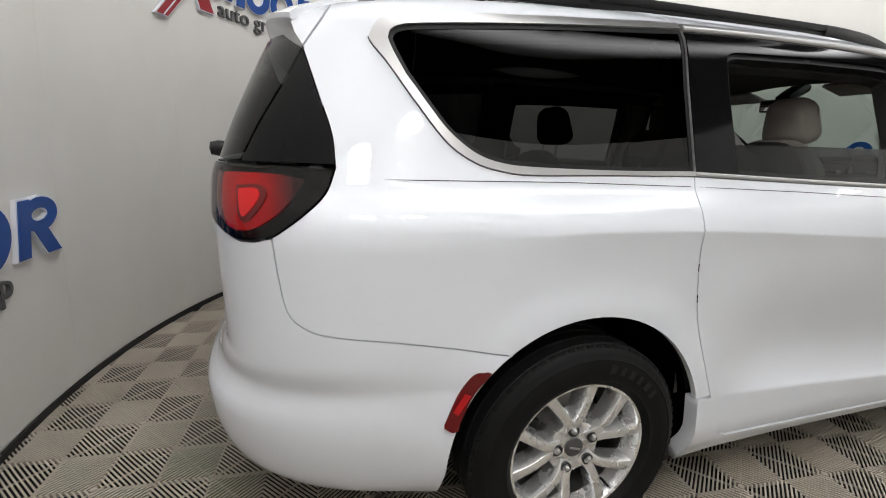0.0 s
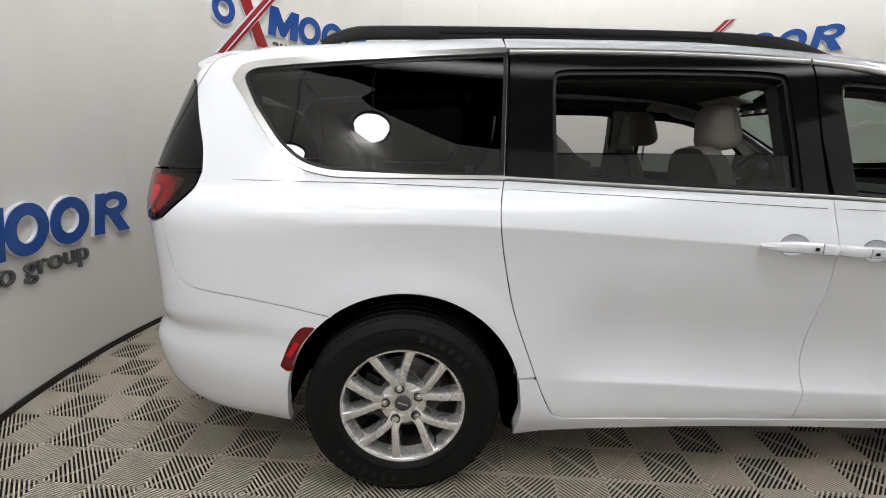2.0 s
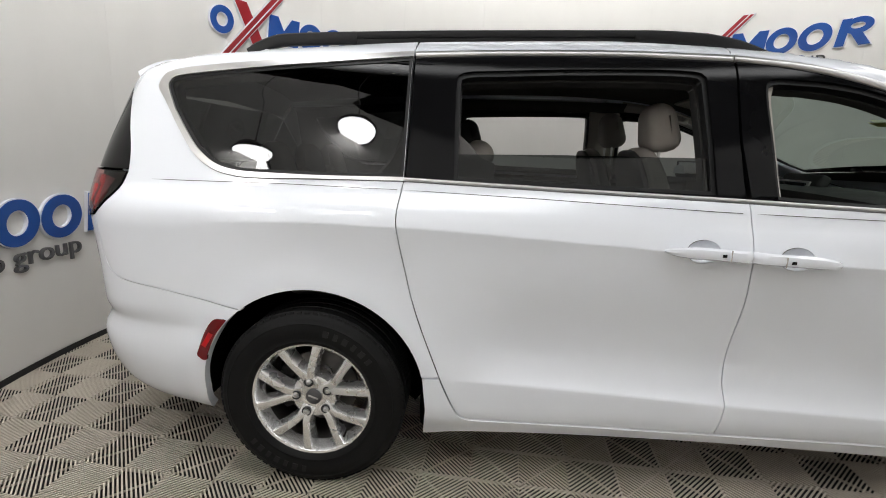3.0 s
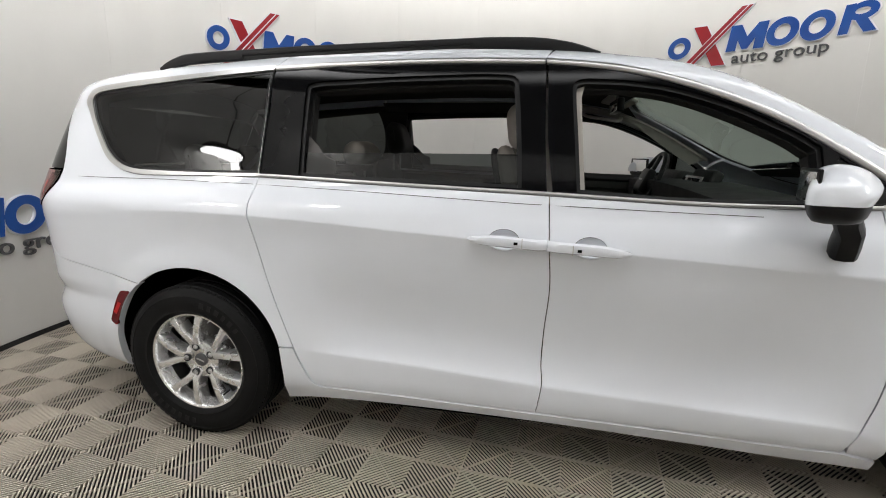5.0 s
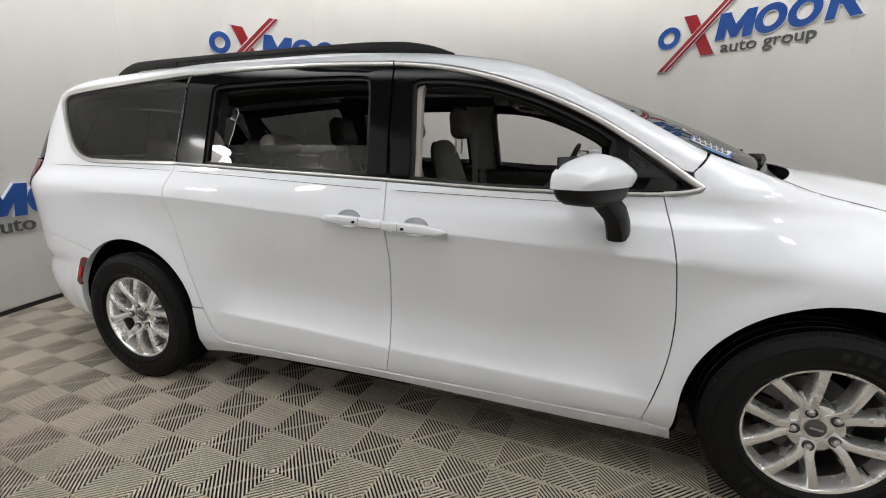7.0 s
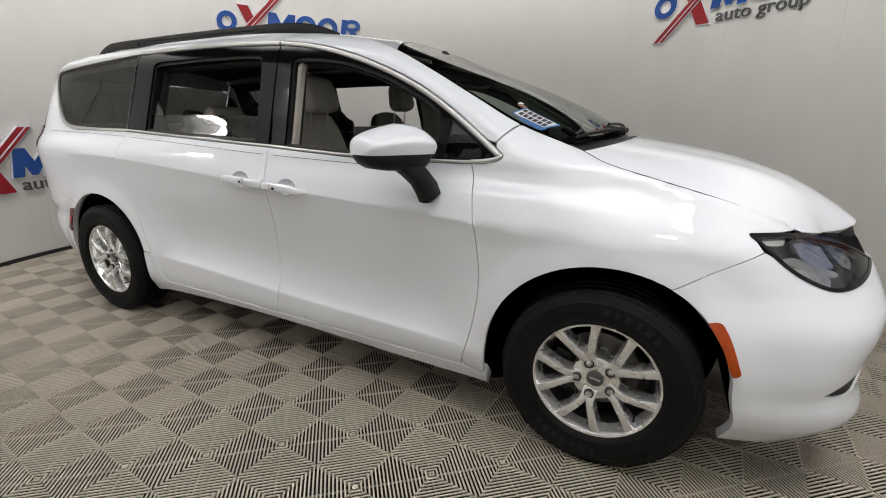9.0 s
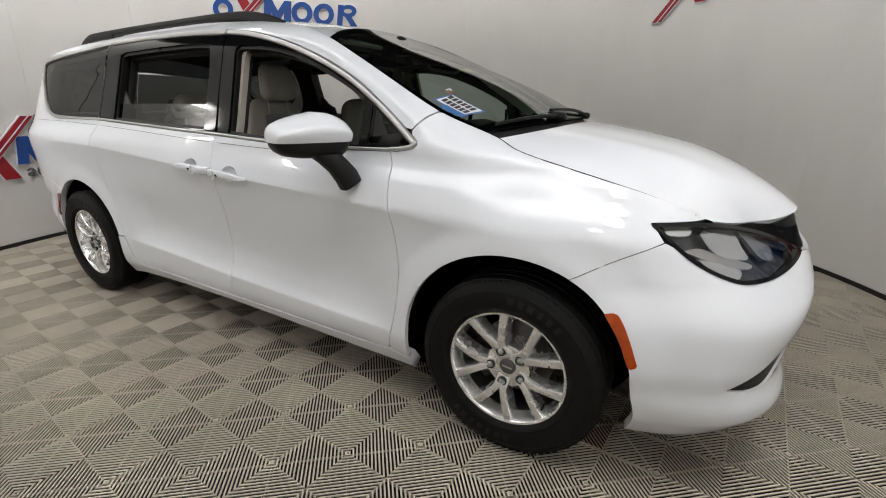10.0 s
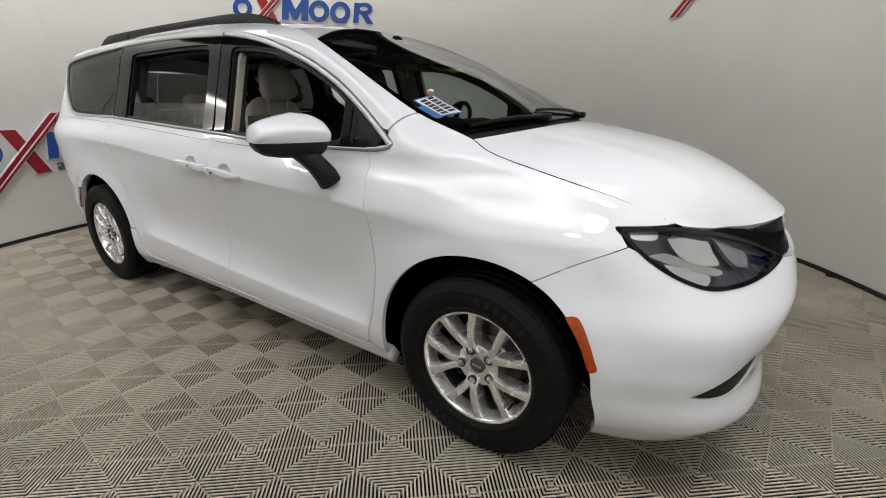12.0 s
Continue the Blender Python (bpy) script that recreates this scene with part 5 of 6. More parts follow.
panel("pillar_lining", [(1.40, 1.13), (1.38, 1.6), (1.58, 1.58), (1.6, 1.12)], on_side, TRIM_PALE, minivan, "pale centre pillar lining", off=-0.065, gap=0.0, lip=0.03, res=0.04, inner=True)
panel("pillar_lining", [(2.36, 1.32), (2.1, 1.5), (1.9, 1.565), (1.58, 1.6), (1.58, 1.66)] + line_top(1.6, 2.62, 30, 0.02) + [(2.5, 1.23)], on_side, TRIM_PALE, minivan, off=-0.05, gap=0.0, lip=0.02, res=0.04, inner=True)
panel("roof_edge_lining", [(0.36, 1.605), (1.6, 1.59), (1.6, 1.67), (0.36, 1.685)], on_side, LINING, minivan, off=-0.055, gap=0.0, lip=0.0, res=0.05, inner=True)


def seat(x, y, back=0.62, wide=0.5, head=True, base=0.45, cloth=SEAT_CLOTH, tilt=-14, head_z=1.405, head_x=None, head_wide=0.27, head_h=0.205, body=None):
    """A seat facing ahead: cushion, backrest, headrest on two steel rods."""
    ob = part("seat", box((0.52, wide, 0.18), (x + 0.16, y, base + 0.22), 0.06, 3), body or cloth, minivan, "padded cabin seat with headrest")
    part("seat_base", box((0.44, wide * 0.8, 0.2), (x + 0.14, y, base + 0.08), 0.03), SEAT_DARK, ob)
    m = pose(x - 0.1, y, base + 0.25, 0, tilt, 0)

    def back_shape(grow, low, shift):
        """A padded back: narrower and thinner towards a rounded top, hollow in the middle between its bolsters."""
        b, rings = bmesh.new(), []
        for t in (0.0, 0.12, 0.3, 0.5, 0.68, 0.82, 0.91, 0.96, 0.99, 1.0):
            cut = math.sqrt(max(1 - max(0.0, (t - 0.8) / 0.2) ** 2.4, 0.0))
            half = wide * 0.5 * (1 - 0.3 * t ** 2.2) * (0.35 + 0.65 * cut) * grow
            thick = 0.07 * (1 - 0.35 * t) * (0.25 + 0.75 * cut) * low
            ring = []
            for q in range(24):
                a = 2 * math.pi * q / 24
                cy, cx = math.copysign(abs(math.cos(a)) ** 0.7, math.cos(a)), math.copysign(abs(math.sin(a)) ** 0.7, math.sin(a))
                bolster = 0.03 * cy * cy * (cx > 0) * (1 - t) * low
                ring.append(b.verts.new((shift + cx * thick + bolster, cy * half, t * back)))
            rings.append(ring)
        for lo, hi in zip(rings, rings[1:]):
            for q in range(24):
                b.faces.new((lo[q], lo[(q + 1) % 24], hi[(q + 1) % 24], hi[q]))
        b.faces.new(rings[0][::-1])
        b.faces.new(rings[-1])
        bmesh.ops.transform(b, matrix=m, verts=b.verts)
        return b
    part("backrest", back_shape(1.0, 1.0, 0.0), body or cloth, ob)
    part("back_shell", back_shape(0.86, 0.5, -0.045), SEAT_DARK, ob)
    if head:
        hx = head_x if head_x is not None else x - 0.1 - 0.27
        rest = box((0.13, head_wide, head_h), (0, 0, 0), min(0.058, head_h * 0.47), 5, taper=(0.8, 0.8))
        for v in rest.verts:
            v.co.x += 0.10 * (v.co.y / 0.14) ** 2 * 0.3
        bmesh.ops.transform(rest, matrix=pose(hx, y, head_z, 0, -10, 0), verts=rest.verts)
        part("headrest", rest, cloth, ob)
        for e in (-0.07, 0.07):
            rod = sweep([(hx - 0.0, y + e, head_z - 0.09), (hx - 0.005, y + e, head_z - 0.2)], ring_section(0.013, 0.013, 8, 2))
            part("headrest_rod", rod, CHROME, ob)
    return ob


seat(1.56, -0.41, head_x=1.375, head_z=1.405, back=0.64, head_wide=0.25)
seat(1.56, 0.4, head_x=1.425, head_z=1.43, back=0.64, head_wide=0.24, cloth=SEAT_GREY)
# the middle row is set in the darker seat material
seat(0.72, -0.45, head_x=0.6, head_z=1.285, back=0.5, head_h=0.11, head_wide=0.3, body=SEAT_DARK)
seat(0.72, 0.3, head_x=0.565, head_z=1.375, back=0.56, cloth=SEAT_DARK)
for y in (-0.42, 0.0, 0.42):
    seat(-0.15, y, head_x=-0.32, head_z=1.22, back=0.3, wide=0.42, base=0.66, head_wide=0.22)
# seat belt on the centre pillar
for side in (-1, 1):
    pts = [(1.47, side * 0.72, 1.5), (1.46, side * 0.72, 1.42), (1.45, side * 0.76, 1.2), (1.44, side * 0.8, 0.9)]
    part("seat_belt", sweep(pts, [(-0.022, -0.001), (0.022, -0.001), (0.022, 0.001), (-0.022, 0.001)], ups=[(0, side, 0)] * 4), TRIM_PALE, minivan)
    part("belt_guide", box((0.05, 0.03, 0.07), (1.47, side * 0.735, 1.5), 0.012), TRIM_PALE, minivan)
    grab = [(1.75, side * 0.70, 1.565), (1.78, side * 0.665, 1.535), (1.88, side * 0.66, 1.515), (1.98, side * 0.665, 1.5), (2.01, side * 0.70, 1.52)]
    part("grab_handle", sweep(arc3(grab), ring_section(0.026, 0.02, 8)), TRIM_PALE, minivan)
    part("sun_visor", box((0.16, 0.36, 0.02), (1.93, side * 0.38, 1.595), 0.008, turn=pose(0, 0, 0, 0, 14, 0)), TRIM_PALE, minivan)

# dashboard, wheel, screen, mirror
dash = sweep([(2.42, y, 1.0 + 0.02 * (1 - (y / 0.8) ** 2)) for y in np.linspace(-0.82, 0.82, 15)], [(-0.3, 0.12), (-0.16, 0.135), (-0.02, 0.135), (0.08, 0.1), (0.14, 0.02), (0.12, -0.1), (0.06, -0.3), (-0.3, -0.3)][::-1])
part("dashboard", dash, TRIM_DARK, minivan, "dark padded dashboard")
part("binnacle", box((0.2, 0.4, 0.11), (2.34, 0.38, 1.13), 0.04, 3, turn=pose(0, 0, 0, 0, 12, 0)), TRIM_DARK, minivan)
stack = part("centre_stack", box((0.06, 0.28, 0.34), (2.28, 0.0, 1.05), 0.02, 3, turn=pose(0, 0, 0, 0, 24, 0)), TRIM_DARK, minivan)
part("screen", box((0.012, 0.22, 0.14), (2.235, 0.0, 1.105), 0.004, turn=pose(0, 0, 0, 0, 24, 0)), SCREEN, stack)
part("screen_edge", box((0.008, 0.25, 0.17), (2.243, 0.0, 1.1), 0.006, turn=pose(0, 0, 0, 0, 24, 0)), CHROME, stack)
part("console", box((0.7, 0.24, 0.3), (1.9, 0, 0.62), 0.05), TRIM_DARK, minivan)
n = 48
tor = sweep([(0.185 * math.cos(2 * math.pi * k / n), 0.185 * math.sin(2 * math.pi * k / n), 0) for k in range(n + 1)], ring_section(0.03, 0.028, 8, 2), cap=False)
steer = part("steering_wheel", tor, BLACK_TRIM, minivan, "black steering wheel")
steer.matrix_basis = pose(2.14, 0.38, 1.12, 0, -66, 0)
part("wheel_boss", box((0.15, 0.17, 0.05), (0, 0, 0.02), 0.02, 3), BLACK_TRIM, steer)
part("wheel_spoke", box((0.035, 0.34, 0.02), (0.0, 0, 0.008), 0.006), BLACK_TRIM, steer)
part("wheel_spoke", box((0.17, 0.04, 0.02), (0.085, 0, 0.008), 0.006), BLACK_TRIM, steer)
part("wheel_badge", box((0.012, 0.06, 0.003), (0, 0, 0.046), 0.001), CHROME, steer)
part("steering_column", sweep([(2.16, 0.38, 1.11), (2.36, 0.38, 1.03)], ring_section(0.09, 0.09, 10)), TRIM_DARK, minivan)
rear_view = part("rear_view_mirror", box((0.035, 0.24, 0.07), (1.86, 0.0, 1.53), 0.012, 3), BLACK_TRIM, minivan, "black rear-view mirror")
part("mirror_foot", sweep([(1.87, 0, 1.56), (1.93, 0, 1.6), (2.0, 0, 1.635)], ring_section(0.1, 0.06, 8)), BLACK_TRIM, rear_view)
part("mirror_face", box((0.003, 0.22, 0.055), (1.842, 0.0, 1.53), 0.001), REFLECTOR, rear_view)

# windscreen sticker with plain shapes, and a yellow inspection mark
def on_pane(u0, u1, v0, v1, lift, skew=0.12):
    """A flat patch on the windscreen, leaning a little."""
    return lambda u, v: windscreen(u0 + (u1 - u0) * u + skew * (u1 - u0) * (v - 0.5), v0 + (v1 - v0) * v, lift)


sticker = sheet_part("sticker", on_pane(0.66, 0.82, 0.028, 0.098, -0.002), 7, 7, STICK_BLUE, minivan, "white and blue sticker with dark writing on the windscreen")
sheet_part("plate", on_pane(0.668, 0.812, 0.032, 0.094, -0.0028), 7, 7, STICK_WHITE, sticker)
sheet_part("blue_foot", on_pane(0.705, 0.815, 0.012, 0.034, -0.0035), 6, 6, STICK_BLUE, sticker)
sheet_part("brown_spot", on_pane(0.64, 0.672, 0.088, 0.108, -0.0035), 5, 5, STICK_ORANGE, sticker)
sheet_part("white_spot", on_pane(0.632, 0.65, 0.1, 0.12, -0.003), 5, 5, STICK_WHITE, sticker)
for v0, v1, count in ((0.067, 0.088, 6), (0.04, 0.06, 6)):
    for k in range(count):
        u0 = 0.675 + 0.132 * k / count
        sheet_part("black_bar", on_pane(u0, u0 + 0.016, v0, v1, -0.0036), 3, 4, STICK_BLACK, sticker)
sheet_part("inspection_mark", lambda u, v: windscreen(0.5 + 0.045 * u, 0.33 + 0.09 * v, 0.006), 4, 4, STICK_YELLOW, minivan)


# ---------------------------------------------------------------- the round photo booth
def ring_place(deg, r, z=0.0):
    a, r = radians(deg), r - WALL_LEAN * z
    return (MID[0] + r * math.cos(a), MID[1] + r * math.sin(a), z)


def curved_slab(a0, a1, r0, r1, z0, z1, n=6, bevel=0.0):
    """A piece of a round wall."""
    bm = bmesh.new()
    cols = []
    for k in range(n + 1):
        a = a0 + (a1 - a0) * k / n
        cols.append([bm.verts.new(ring_place(a, r, z)) for r, z in ((r0, z0), (r0, z1), (r1, z1), (r1, z0))])
    for a, b in zip(cols, cols[1:]):
        for k in range(4):
            bm.faces.new((a[k], a[(k + 1) % 4], b[(k + 1) % 4], b[k]))
    bm.faces.new(cols[0])
    bm.faces.new(cols[-1][::-1])
    return bm


WALL_FROM, WALL_TO = 57.2 - 6 * 360 / 22, 57.2 + 9 * 360 / 22     # behind the walk the wall is lower
LOW_TOP = 3.05
wall_ring = tagged(part("wall_ring", curved_slab(WALL_FROM, WALL_TO, WALL_R + 0.005, WALL_R + 0.07, 0.0, TOP, 90), WALL), "round off-white studio wall of painted boards", "wall", kind="structure")
SEAM, STEP = 57.2, 360 / 22
for k in range(-6, 9):
    a = SEAM + k * STEP
    bm = curved_slab(a + 0.008, a + STEP - 0.008, WALL_R, WALL_R + 0.003, 0.035, TOP, 8)
    part("panel", bm, WALL, wall_ring)
tagged(part("wall_low", curved_slab(WALL_TO + 0.1, WALL_FROM + 359.9, WALL_R, WALL_R + 0.07, 0.0, LOW_TOP, 50), WALL), "low off-white wall that closes the booth", "wall", kind="structure")
tagged(part("baseboard", curved_slab(WALL_FROM, WALL_TO, WALL_R - 0.012, WALL_R - 0.002, 0.0, 0.034, 120), BASE_BLACK), "thin black rubber base strip along the wall", "baseboard", kind="structure")
tagged(part("trim", curved_slab(WALL_FROM, WALL_TO, WALL_R - 0.01, WALL_R + 0.08, TOP + 0.001, TOP + 0.05, 120), BASE_BLACK), "dark capping strip on the wall's top", "trim", kind="structure")

# floor: dark ground with ribbed plastic tiles on it
bm = bmesh.new()
bmesh.ops.create_circle(bm, cap_ends=True, segments=96, radius=WALL_R + 0.5)
bmesh.ops.translate(bm, verts=bm.verts, vec=(MID[0], MID[1], -0.019))
floor = tagged(part("floor", bm, SUBFLOOR, smooth=False), "floor of grey-brown ribbed plastic tiles in nested squares", "floor", kind="structure")
# ceiling: black hall above
bm = bmesh.new()
bmesh.ops.create_circle(bm, cap_ends=True, segments=64, radius=WALL_R + 2.5)
bmesh.ops.translate(bm, verts=bm.verts, vec=(MID[0], MID[1], 4.3))
hall = tagged(part("ceiling", bm, BLACK_ROOM, smooth=False), "black ceiling high above the booth", "ceiling", kind="structure")
tagged(part("wall_hall", lathe([(WALL_R + 2.5, 4.3), (WALL_R + 2.5, -0.1)], 64, axis="Z"), BLACK_ROOM), "dark wall of the hall round the booth", "wall", kind="structure").location = (MID[0], MID[1], 0)
CEILING_Z = 4.3
# unseen fill light, made up to brighten the car's near side softly
light_arc = tagged(new("light_arc"), "unseen curved fill light added under the black ceiling", "lamp")
light_arc.location = (MID[0], MID[1], 4.0)


def arc_slab(r0, r1, z0, z1, a0=178.0, a1=372.0, n=48):
    """A flat curved slab round the origin."""
    bm, cols = bmesh.new(), []
    for k in range(n + 1):
        a = radians(a0 + (a1 - a0) * k / n)
        cols.append([bm.verts.new((r * math.cos(a), r * math.sin(a), z)) for r, z in ((r0, z0), (r1, z0), (r1, z1), (r0, z1))])
    for a, b in zip(cols, cols[1:]):
        for k in range(4):
            bm.faces.new((a[k], a[(k + 1) % 4], b[(k + 1) % 4], b[k]))
    bm.faces.new(cols[0][::-1])
    bm.faces.new(cols[-1])
    return bm


part("diffuser", arc_slab(ARC_IN, ARC_OUT, 0.0, 0.01), ARC_GLOW, light_arc, smooth=False)
part("housing", arc_slab(ARC_IN - 0.03, ARC_OUT + 0.03, 0.014, 0.09), LAMP_BODY, light_arc, smooth=False)
for k in range(5):
    a = radians(190 + 43 * k)
    part("rod", lathe([(0.001, 0.3), (0.01, 0.3), (0.01, 0.08), (0.001, 0.08)], 10, axis="Z"), LAMP_BODY, light_arc).location = (2.7 * math.cos(a), 2.7 * math.sin(a), 0)


# unseen helper light: an added curved screen whose outer face brightens the wall
wall_fill = tagged(new("wall_washer"), "unseen curved helper light added to brighten the round wall", "lamp")
wall_fill.location = (MID[0], MID[1], 3.55)
part("screen_lamp", arc_slab(2.2, 2.206, 0.02, 0.48, -32, 228), WASH_GLOW, wall_fill, smooth=False)
# black back keeps the added light out of the car's reflections
part("baffle", arc_slab(2.16, 2.196, 0.0, 0.5, -32.5, 228.5), LAMP_BODY, wall_fill, smooth=False)
for k in range(5):
    a = radians(-20 + 58 * k)
    part("rod", lathe([(0.001, 0.75), (0.01, 0.75), (0.01, 0.49), (0.001, 0.49)], 10, axis="Z"), LAMP_BODY, wall_fill).location = (2.178 * math.cos(a), 2.178 * math.sin(a), 0)


# round flat lamps
def round_lamp(x, y, z):
    lamp = tagged(new("round_lamp"), "round flat white lamp in a black housing, hung by a rod", "lamp", group="round lamps over the booth")
    lamp.location = (x, y, z)
    part("housing", lathe([(0.001, 0.07), (0.1, 0.068), (0.15, 0.04), (0.172, 0.012), (0.172, -0.004), (0.162, -0.004), (0.16, 0.004), (0.001, 0.006)], 40, axis="Z"), LAMP_BODY, lamp)
    part("diffuser", lathe([(0.16, 0.002), (0.155, -0.006), (0.001, -0.008)], 40, axis="Z"), LAMP_GLOW, lamp)
    rod = lathe([(0.001, CEILING_Z - z), (0.006, CEILING_Z - z), (0.006, 0.06), (0.001, 0.06)], 12, axis="Z")
    part("rod", rod, LAMP_BODY, lamp)
    return lamp


LAMPS = [(-0.4, -2.62, 2.74), (-1.0, -2.12, 2.13), (4.2, -1.85, 2.71), (4.2, -1.0, 2.71)]
first = round_lamp(*LAMPS[0])
for x, y, z in LAMPS[1:]:
    copy_thing(first, pose(x, y, z))


# signs on the wall: plain shapes in their colours
SIGN_R = WALL_R - 0.006


def wrap(s, z, deg, r):
    """A place on the round wall, s metres along it (clockwise seen from above) from the bearing deg."""
    return ring_place(deg - math.degrees(s / WALL_R), r, z)


def raised(outline, deg, z0, depth=0.022, hole=None, n=1):
    """A flat shape of the outline that stands proud of the round wall."""
    from mathutils.geometry import delaunay_2d_cdt
    loops = [clean(outline)] + ([clean(hole)] if hole else [])
    verts, edges = [], []
    for loop in loops:
        k0 = len(verts)
        verts += [Vector(q) for q in loop]
        edges += [(k0 + k, k0 + (k + 1) % len(loop)) for k in range(len(loop))]
    v2, _, faces, *_ = delaunay_2d_cdt(verts, edges, [], 0, 1e-6)
    mid = np.array([np.mean([tuple(v2[k]) for k in f], 0) for f in faces])
    keep = inside(loops[0], mid)
    if hole:
        keep &= ~inside(loops[1], mid)
    bm = bmesh.new()
    front = [bm.verts.new(wrap(v.x, z0 + v.y, deg, SIGN_R - depth)) for v in v2]
    for f, k in zip(faces, keep):
        if k:
            bm.faces.new([front[i] for i in f])
    rim = [e for e in bm.edges if len(e.link_faces) == 1]
    back = {}
    for e in rim:
        for v in e.verts:
            if v not in back:
                d = Vector((v.co.x - MID[0], v.co.y - MID[1], 0)).normalized()
                back[v] = bm.verts.new(v.co + d * (depth + 0.004))
    for e in rim:
        a, b = e.verts
        bm.faces.new((a, b, back[b], back[a]))
    return bm


def oval(cx, cy, w, h, lean=0.12, n=36):
    return [(cx + w / 2 * math.cos(2 * math.pi * k / n) + lean * h / 2 * math.sin(2 * math.pi * k / n), cy + h / 2 * math.sin(2 * math.pi * k / n)) for k in range(n)]


def bar(x0, y0, x1, y1, w):
    """A slanting bar with level ends."""
    return [(x0 - w / 2, y0), (x0 + w / 2, y0), (x1 + w / 2, y1), (x1 - w / 2, y1)]


def slim(poly, d):
    return shrink(clean(poly), d)


def wall_sign(deg, z0, k=1.0):
    sign = tagged(new("wall_sign"), "raised blue and red sign with grey words on the wall", "sign", group="signs on the wall")

    def shape(name, outline, mat, hole=None, depth=0.02):
        outline = [(a * k, b * k) for a, b in outline]
        hole = [(a * k, b * k) for a, b in hole] if hole else None
        part("edge", raised(slim(outline, -0.007), deg, z0, depth * 0.8, slim(hole, 0.007) if hole else None), SIGN_EDGE, sign, smooth=False)
        part(name, raised(outline, deg, z0, depth, hole), mat, sign, smooth=False)
    shape("ring", oval(0.125, 0.11, 0.235, 0.225), SIGN_BLUE, oval(0.125, 0.11, 0.115, 0.115))
    # slanting bars of the middle mark
    shape("short_bar", bar(0.325, 0.31, 0.54, -0.105, 0.13), SIGN_RED, depth=0.018)
    shape("long_bar", bar(0.085, -0.235, 0.76, 0.45, 0.1), SIGN_RED, depth=0.024)
    part("stripe", raised([(a * k, b * k) for a, b in bar(0.095, -0.235, 0.77, 0.45, 0.012)], deg, z0, 0.0265), SIGN_EDGE, sign, smooth=False)
    # notched block
    shape("block", [(0.6, 0.02), (0.69, 0.02), (0.705, 0.12), (0.75, 0.03), (0.8, 0.03), (0.865, 0.13), (0.855, 0.02), (0.945, 0.02), (0.975, 0.27), (0.885, 0.27), (0.79, 0.15), (0.73, 0.27), (0.635, 0.27)], SIGN_BLUE)
    for x in (1.1, 1.385):
        shape("ring", oval(x, 0.145, 0.275, 0.26), SIGN_BLUE, oval(x, 0.145, 0.135, 0.14))
    shape("upright", bar(1.59, 0.025, 1.625, 0.27, 0.075), SIGN_BLUE)
    shape("ring", oval(1.72, 0.2, 0.225, 0.15), SIGN_BLUE, oval(1.715, 0.2, 0.11, 0.055))
    shape("foot_bar", bar(1.79, 0.02, 1.71, 0.14, 0.09), SIGN_BLUE)
    # the words below
    curve = bpy.data.curves.new("words", "FONT")
    curve.body, curve.size, curve.shear, curve.extrude = "auto group", 0.16 * k, 0.0, 0.0
    text = new("words", curve)
    deps = bpy.context.evaluated_depsgraph_get()
    me = bpy.data.meshes.new_from_object(text.evaluated_get(deps))
    bpy.data.objects.remove(text)
    bm = bmesh.new()
    bm.from_mesh(me)
    bpy.data.meshes.remove(me)
    wide = max(v.co.x for v in bm.verts)
    out = bmesh.ops.extrude_face_region(bm, geom=bm.faces[:])
    top = {v for v in out["geom"] if isinstance(v, bmesh.types.BMVert)}
    for v in bm.verts:
        s, z = (0.66 + v.co.x / wide * 0.84) * k, -0.1 * k + v.co.y
        v.co = wrap(s, z0 + z, deg, SIGN_R - (0.014 if v in top else -0.002))
    left = set(bm.verts)
    while left:
        island, todo = set(), [left.pop()]
        while todo:
            v = todo.pop()
            island.add(v)
            for e in v.link_edges:
                o = e.other_vert(v)
                if o in left:
                    left.remove(o)
                    todo.append(o)
        piece, map_v = bmesh.new(), {}
        for v in island:
            map_v[v] = piece.verts.new(v.co)
        for f in {f for v in island for f in v.link_faces}:
            piece.faces.new([map_v[v] for v in f.verts])
        part("letter", piece, SIGN_GREY, sign, smooth=False)
    bm.free()
    return sign


for deg, z0, size in ((69.3, 2.345, 1.0), (158.2, 2.225, 0.97), (201.2, 0.72, 0.99), (24.0, 1.2, 0.96)):
    wall_sign(deg, z0, size)


# ribbed tiles, two cells wide, ribs square to the diagonals
CELL, TURN_DEG, RING = 0.2005, -5.7, (2.365, -1.473)


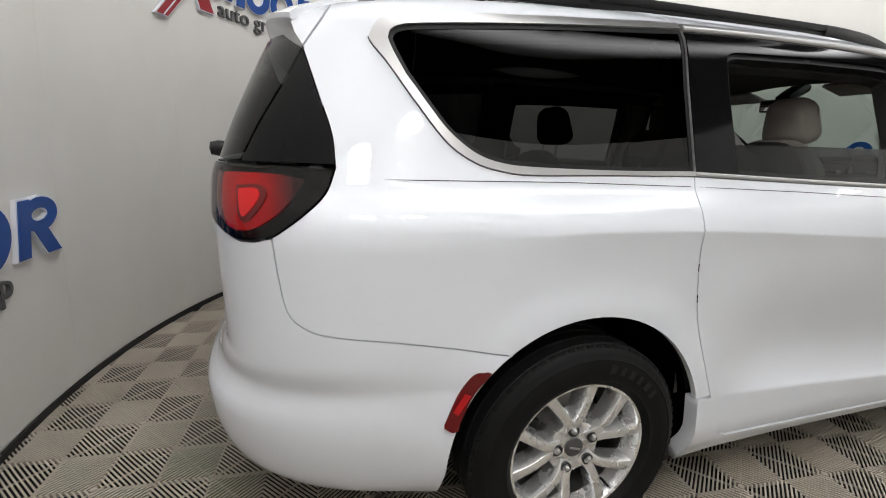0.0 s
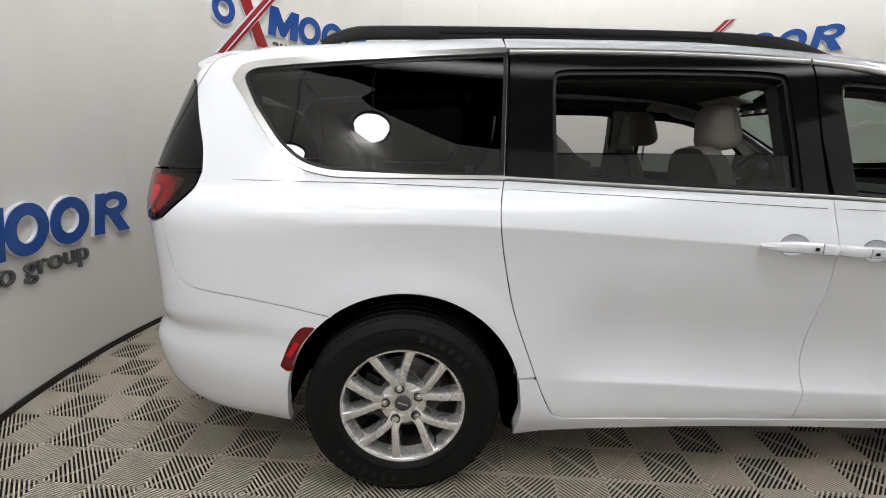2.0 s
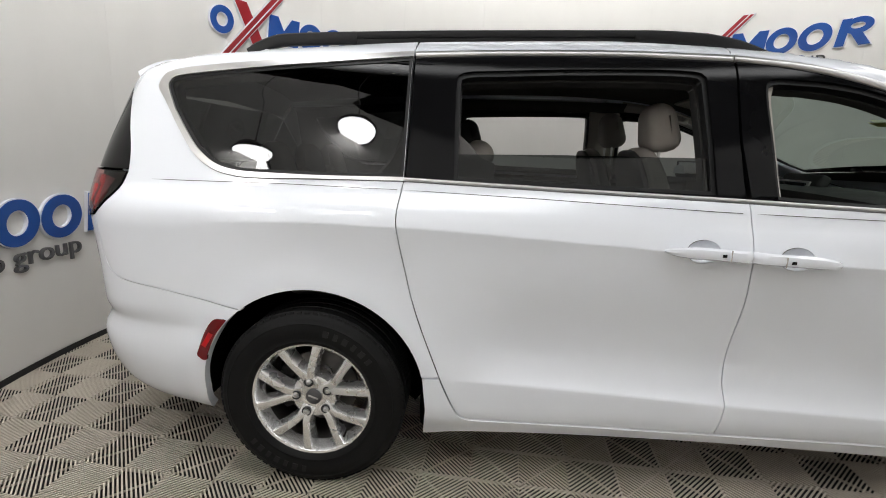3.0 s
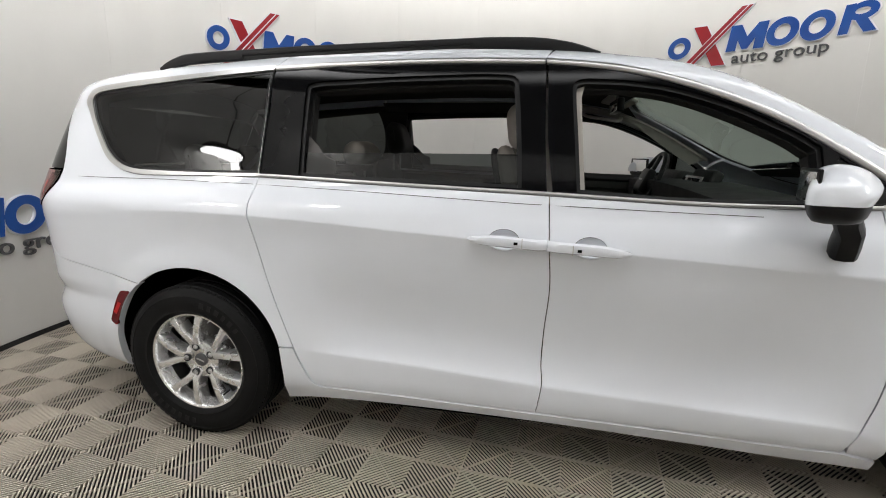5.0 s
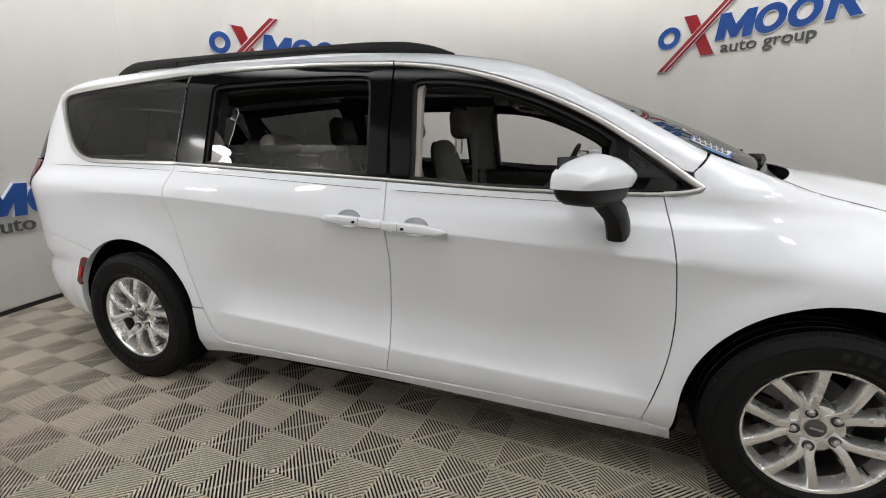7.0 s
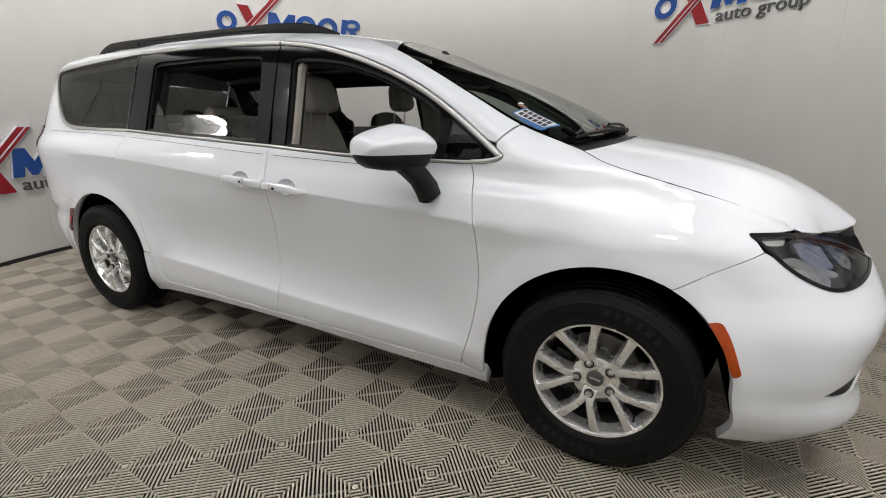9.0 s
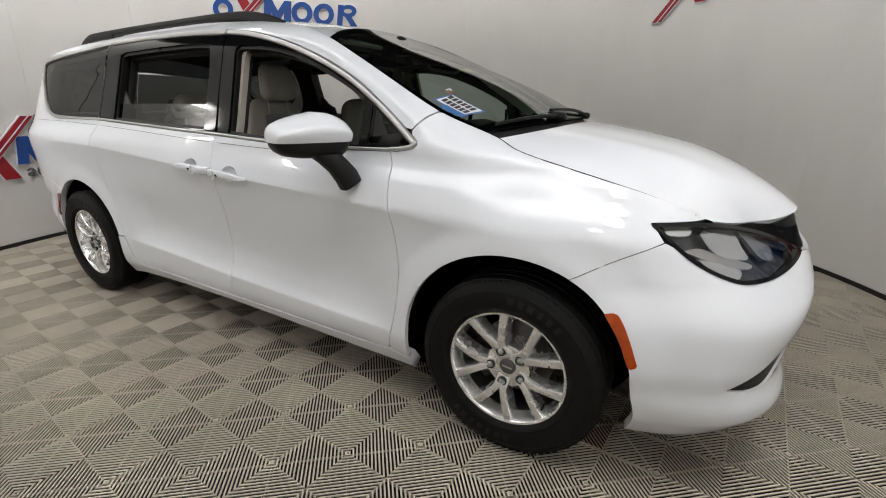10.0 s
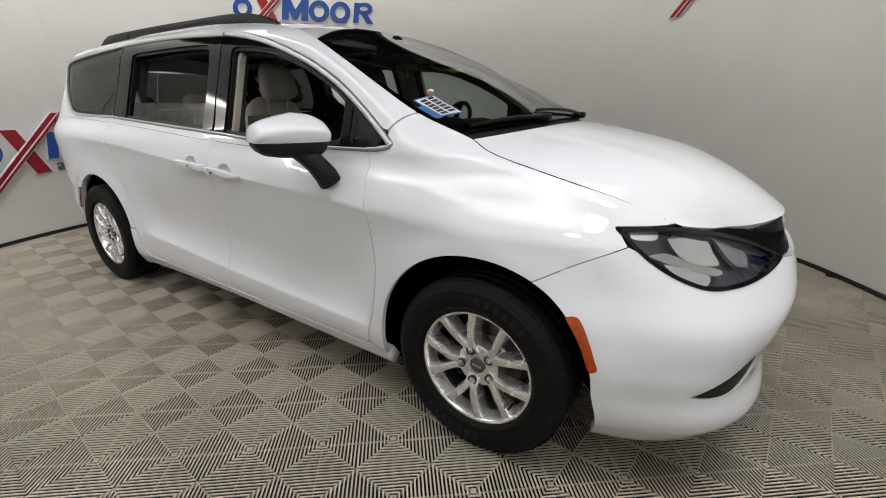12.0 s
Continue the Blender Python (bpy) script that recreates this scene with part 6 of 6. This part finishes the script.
def tile_mesh():
    """One open-ribbed tile: mitred bars in nested squares on thin cross webs, with a stud in the middle."""
    verts, faces = [], []
    ribs, diag = 20, CELL * math.sqrt(2)
    prof = ((-0.0027, -0.0046), (-0.0034, -0.0012), (-0.0025, 0.0), (0.0025, 0.0), (0.0034, -0.0012), (0.0027, -0.0046), (-0.0027, -0.0046))
    for sx in (1, -1):
        for sy in (1, -1):
            ax, ay = np.array([sx, sy]) / math.sqrt(2), np.array([-sy, sx]) / math.sqrt(2)
            for k in range(ribs):
                d = (k + 0.5) / ribs * diag
                first = len(verts)
                for e in (-1, 1):
                    for w, z in prof:
                        c = ax * (d + w) + ay * e * max(min(d + w, diag - d - w) - 0.0004, 0.0003)
                        verts.append((c[0], c[1], z))
                n = len(prof)
                for i in range(n - 1):
                    faces.append((first + i, first + i + 1, first + n + i + 1, first + n + i))
            t, lo, hi = 0.0, 0.004, diag - 0.004      # one low web square to the ribs
            first = len(verts)
            for d, z in ((lo, -0.018), (lo, -0.009), (hi, -0.009), (hi, -0.018)):
                for e in (-0.0008, 0.0008):
                    c = ax * d + ay * (t + e)
                    verts.append((c[0], c[1], z))
            faces += [(first, first + 2, first + 4, first + 6), (first + 1, first + 7, first + 5, first + 3), (first + 2, first + 3, first + 5, first + 4)]
    # webs along the tile's edges and middle lines
    for a, b in (((-CELL, 0), (CELL, 0)), ((0, -CELL), (0, CELL)), ((-CELL, CELL), (CELL, CELL)), ((CELL, -CELL), (CELL, CELL))):
        d = np.array(b, float) - np.array(a, float)
        nrm = np.array([-d[1], d[0]]) / np.linalg.norm(d) * 0.0011
        first = len(verts)
        for p, z in ((a, -0.018), (a, -0.0042), (b, -0.0042), (b, -0.018)):
            for s in (-1, 1):
                verts.append((p[0] + s * nrm[0], p[1] + s * nrm[1], z))
        faces += [(first, first + 2, first + 4, first + 6), (first + 1, first + 7, first + 5, first + 3), (first + 2, first + 3, first + 5, first + 4)]
    first = len(verts)
    for r, z in ((0.0062, -0.01), (0.006, 0.0), (0.0048, 0.0012)):
        verts += [(r * math.cos(math.pi * k / 4), r * math.sin(math.pi * k / 4), z) for k in range(8)]
    for a in (0, 8):
        faces += [(first + a + k, first + a + (k + 1) % 8, first + a + 8 + (k + 1) % 8, first + a + 8 + k) for k in range(8)]
    faces.append(tuple(first + 16 + k for k in range(8)))
    me = bpy.data.meshes.new("floor_tile")
    me.from_pydata(verts, [], faces)
    me.materials.append(TILE)
    return me


TILE_MESH = tile_mesh()
ta = radians(TURN_DEG)
spots = []
for i in range(-20, 21):
    for j in range(-20, 21):
        x = RING[0] + 2 * CELL * (i * math.cos(ta) - j * math.sin(ta))
        y = RING[1] + 2 * CELL * (i * math.sin(ta) + j * math.cos(ta))
        if math.hypot(x - MID[0], y - MID[1]) < WALL_R + 0.16:
            spots.append((math.hypot(x - 1.5, y + 1.0), x, y))
spots.sort()
for _, x, y in spots[:300]:
    ob = new("floor_tile", TILE_MESH)
    ob.parent = floor
    ob.matrix_basis = pose(x, y, 0, 0, 0, TURN_DEG + 90 * random.randrange(4))
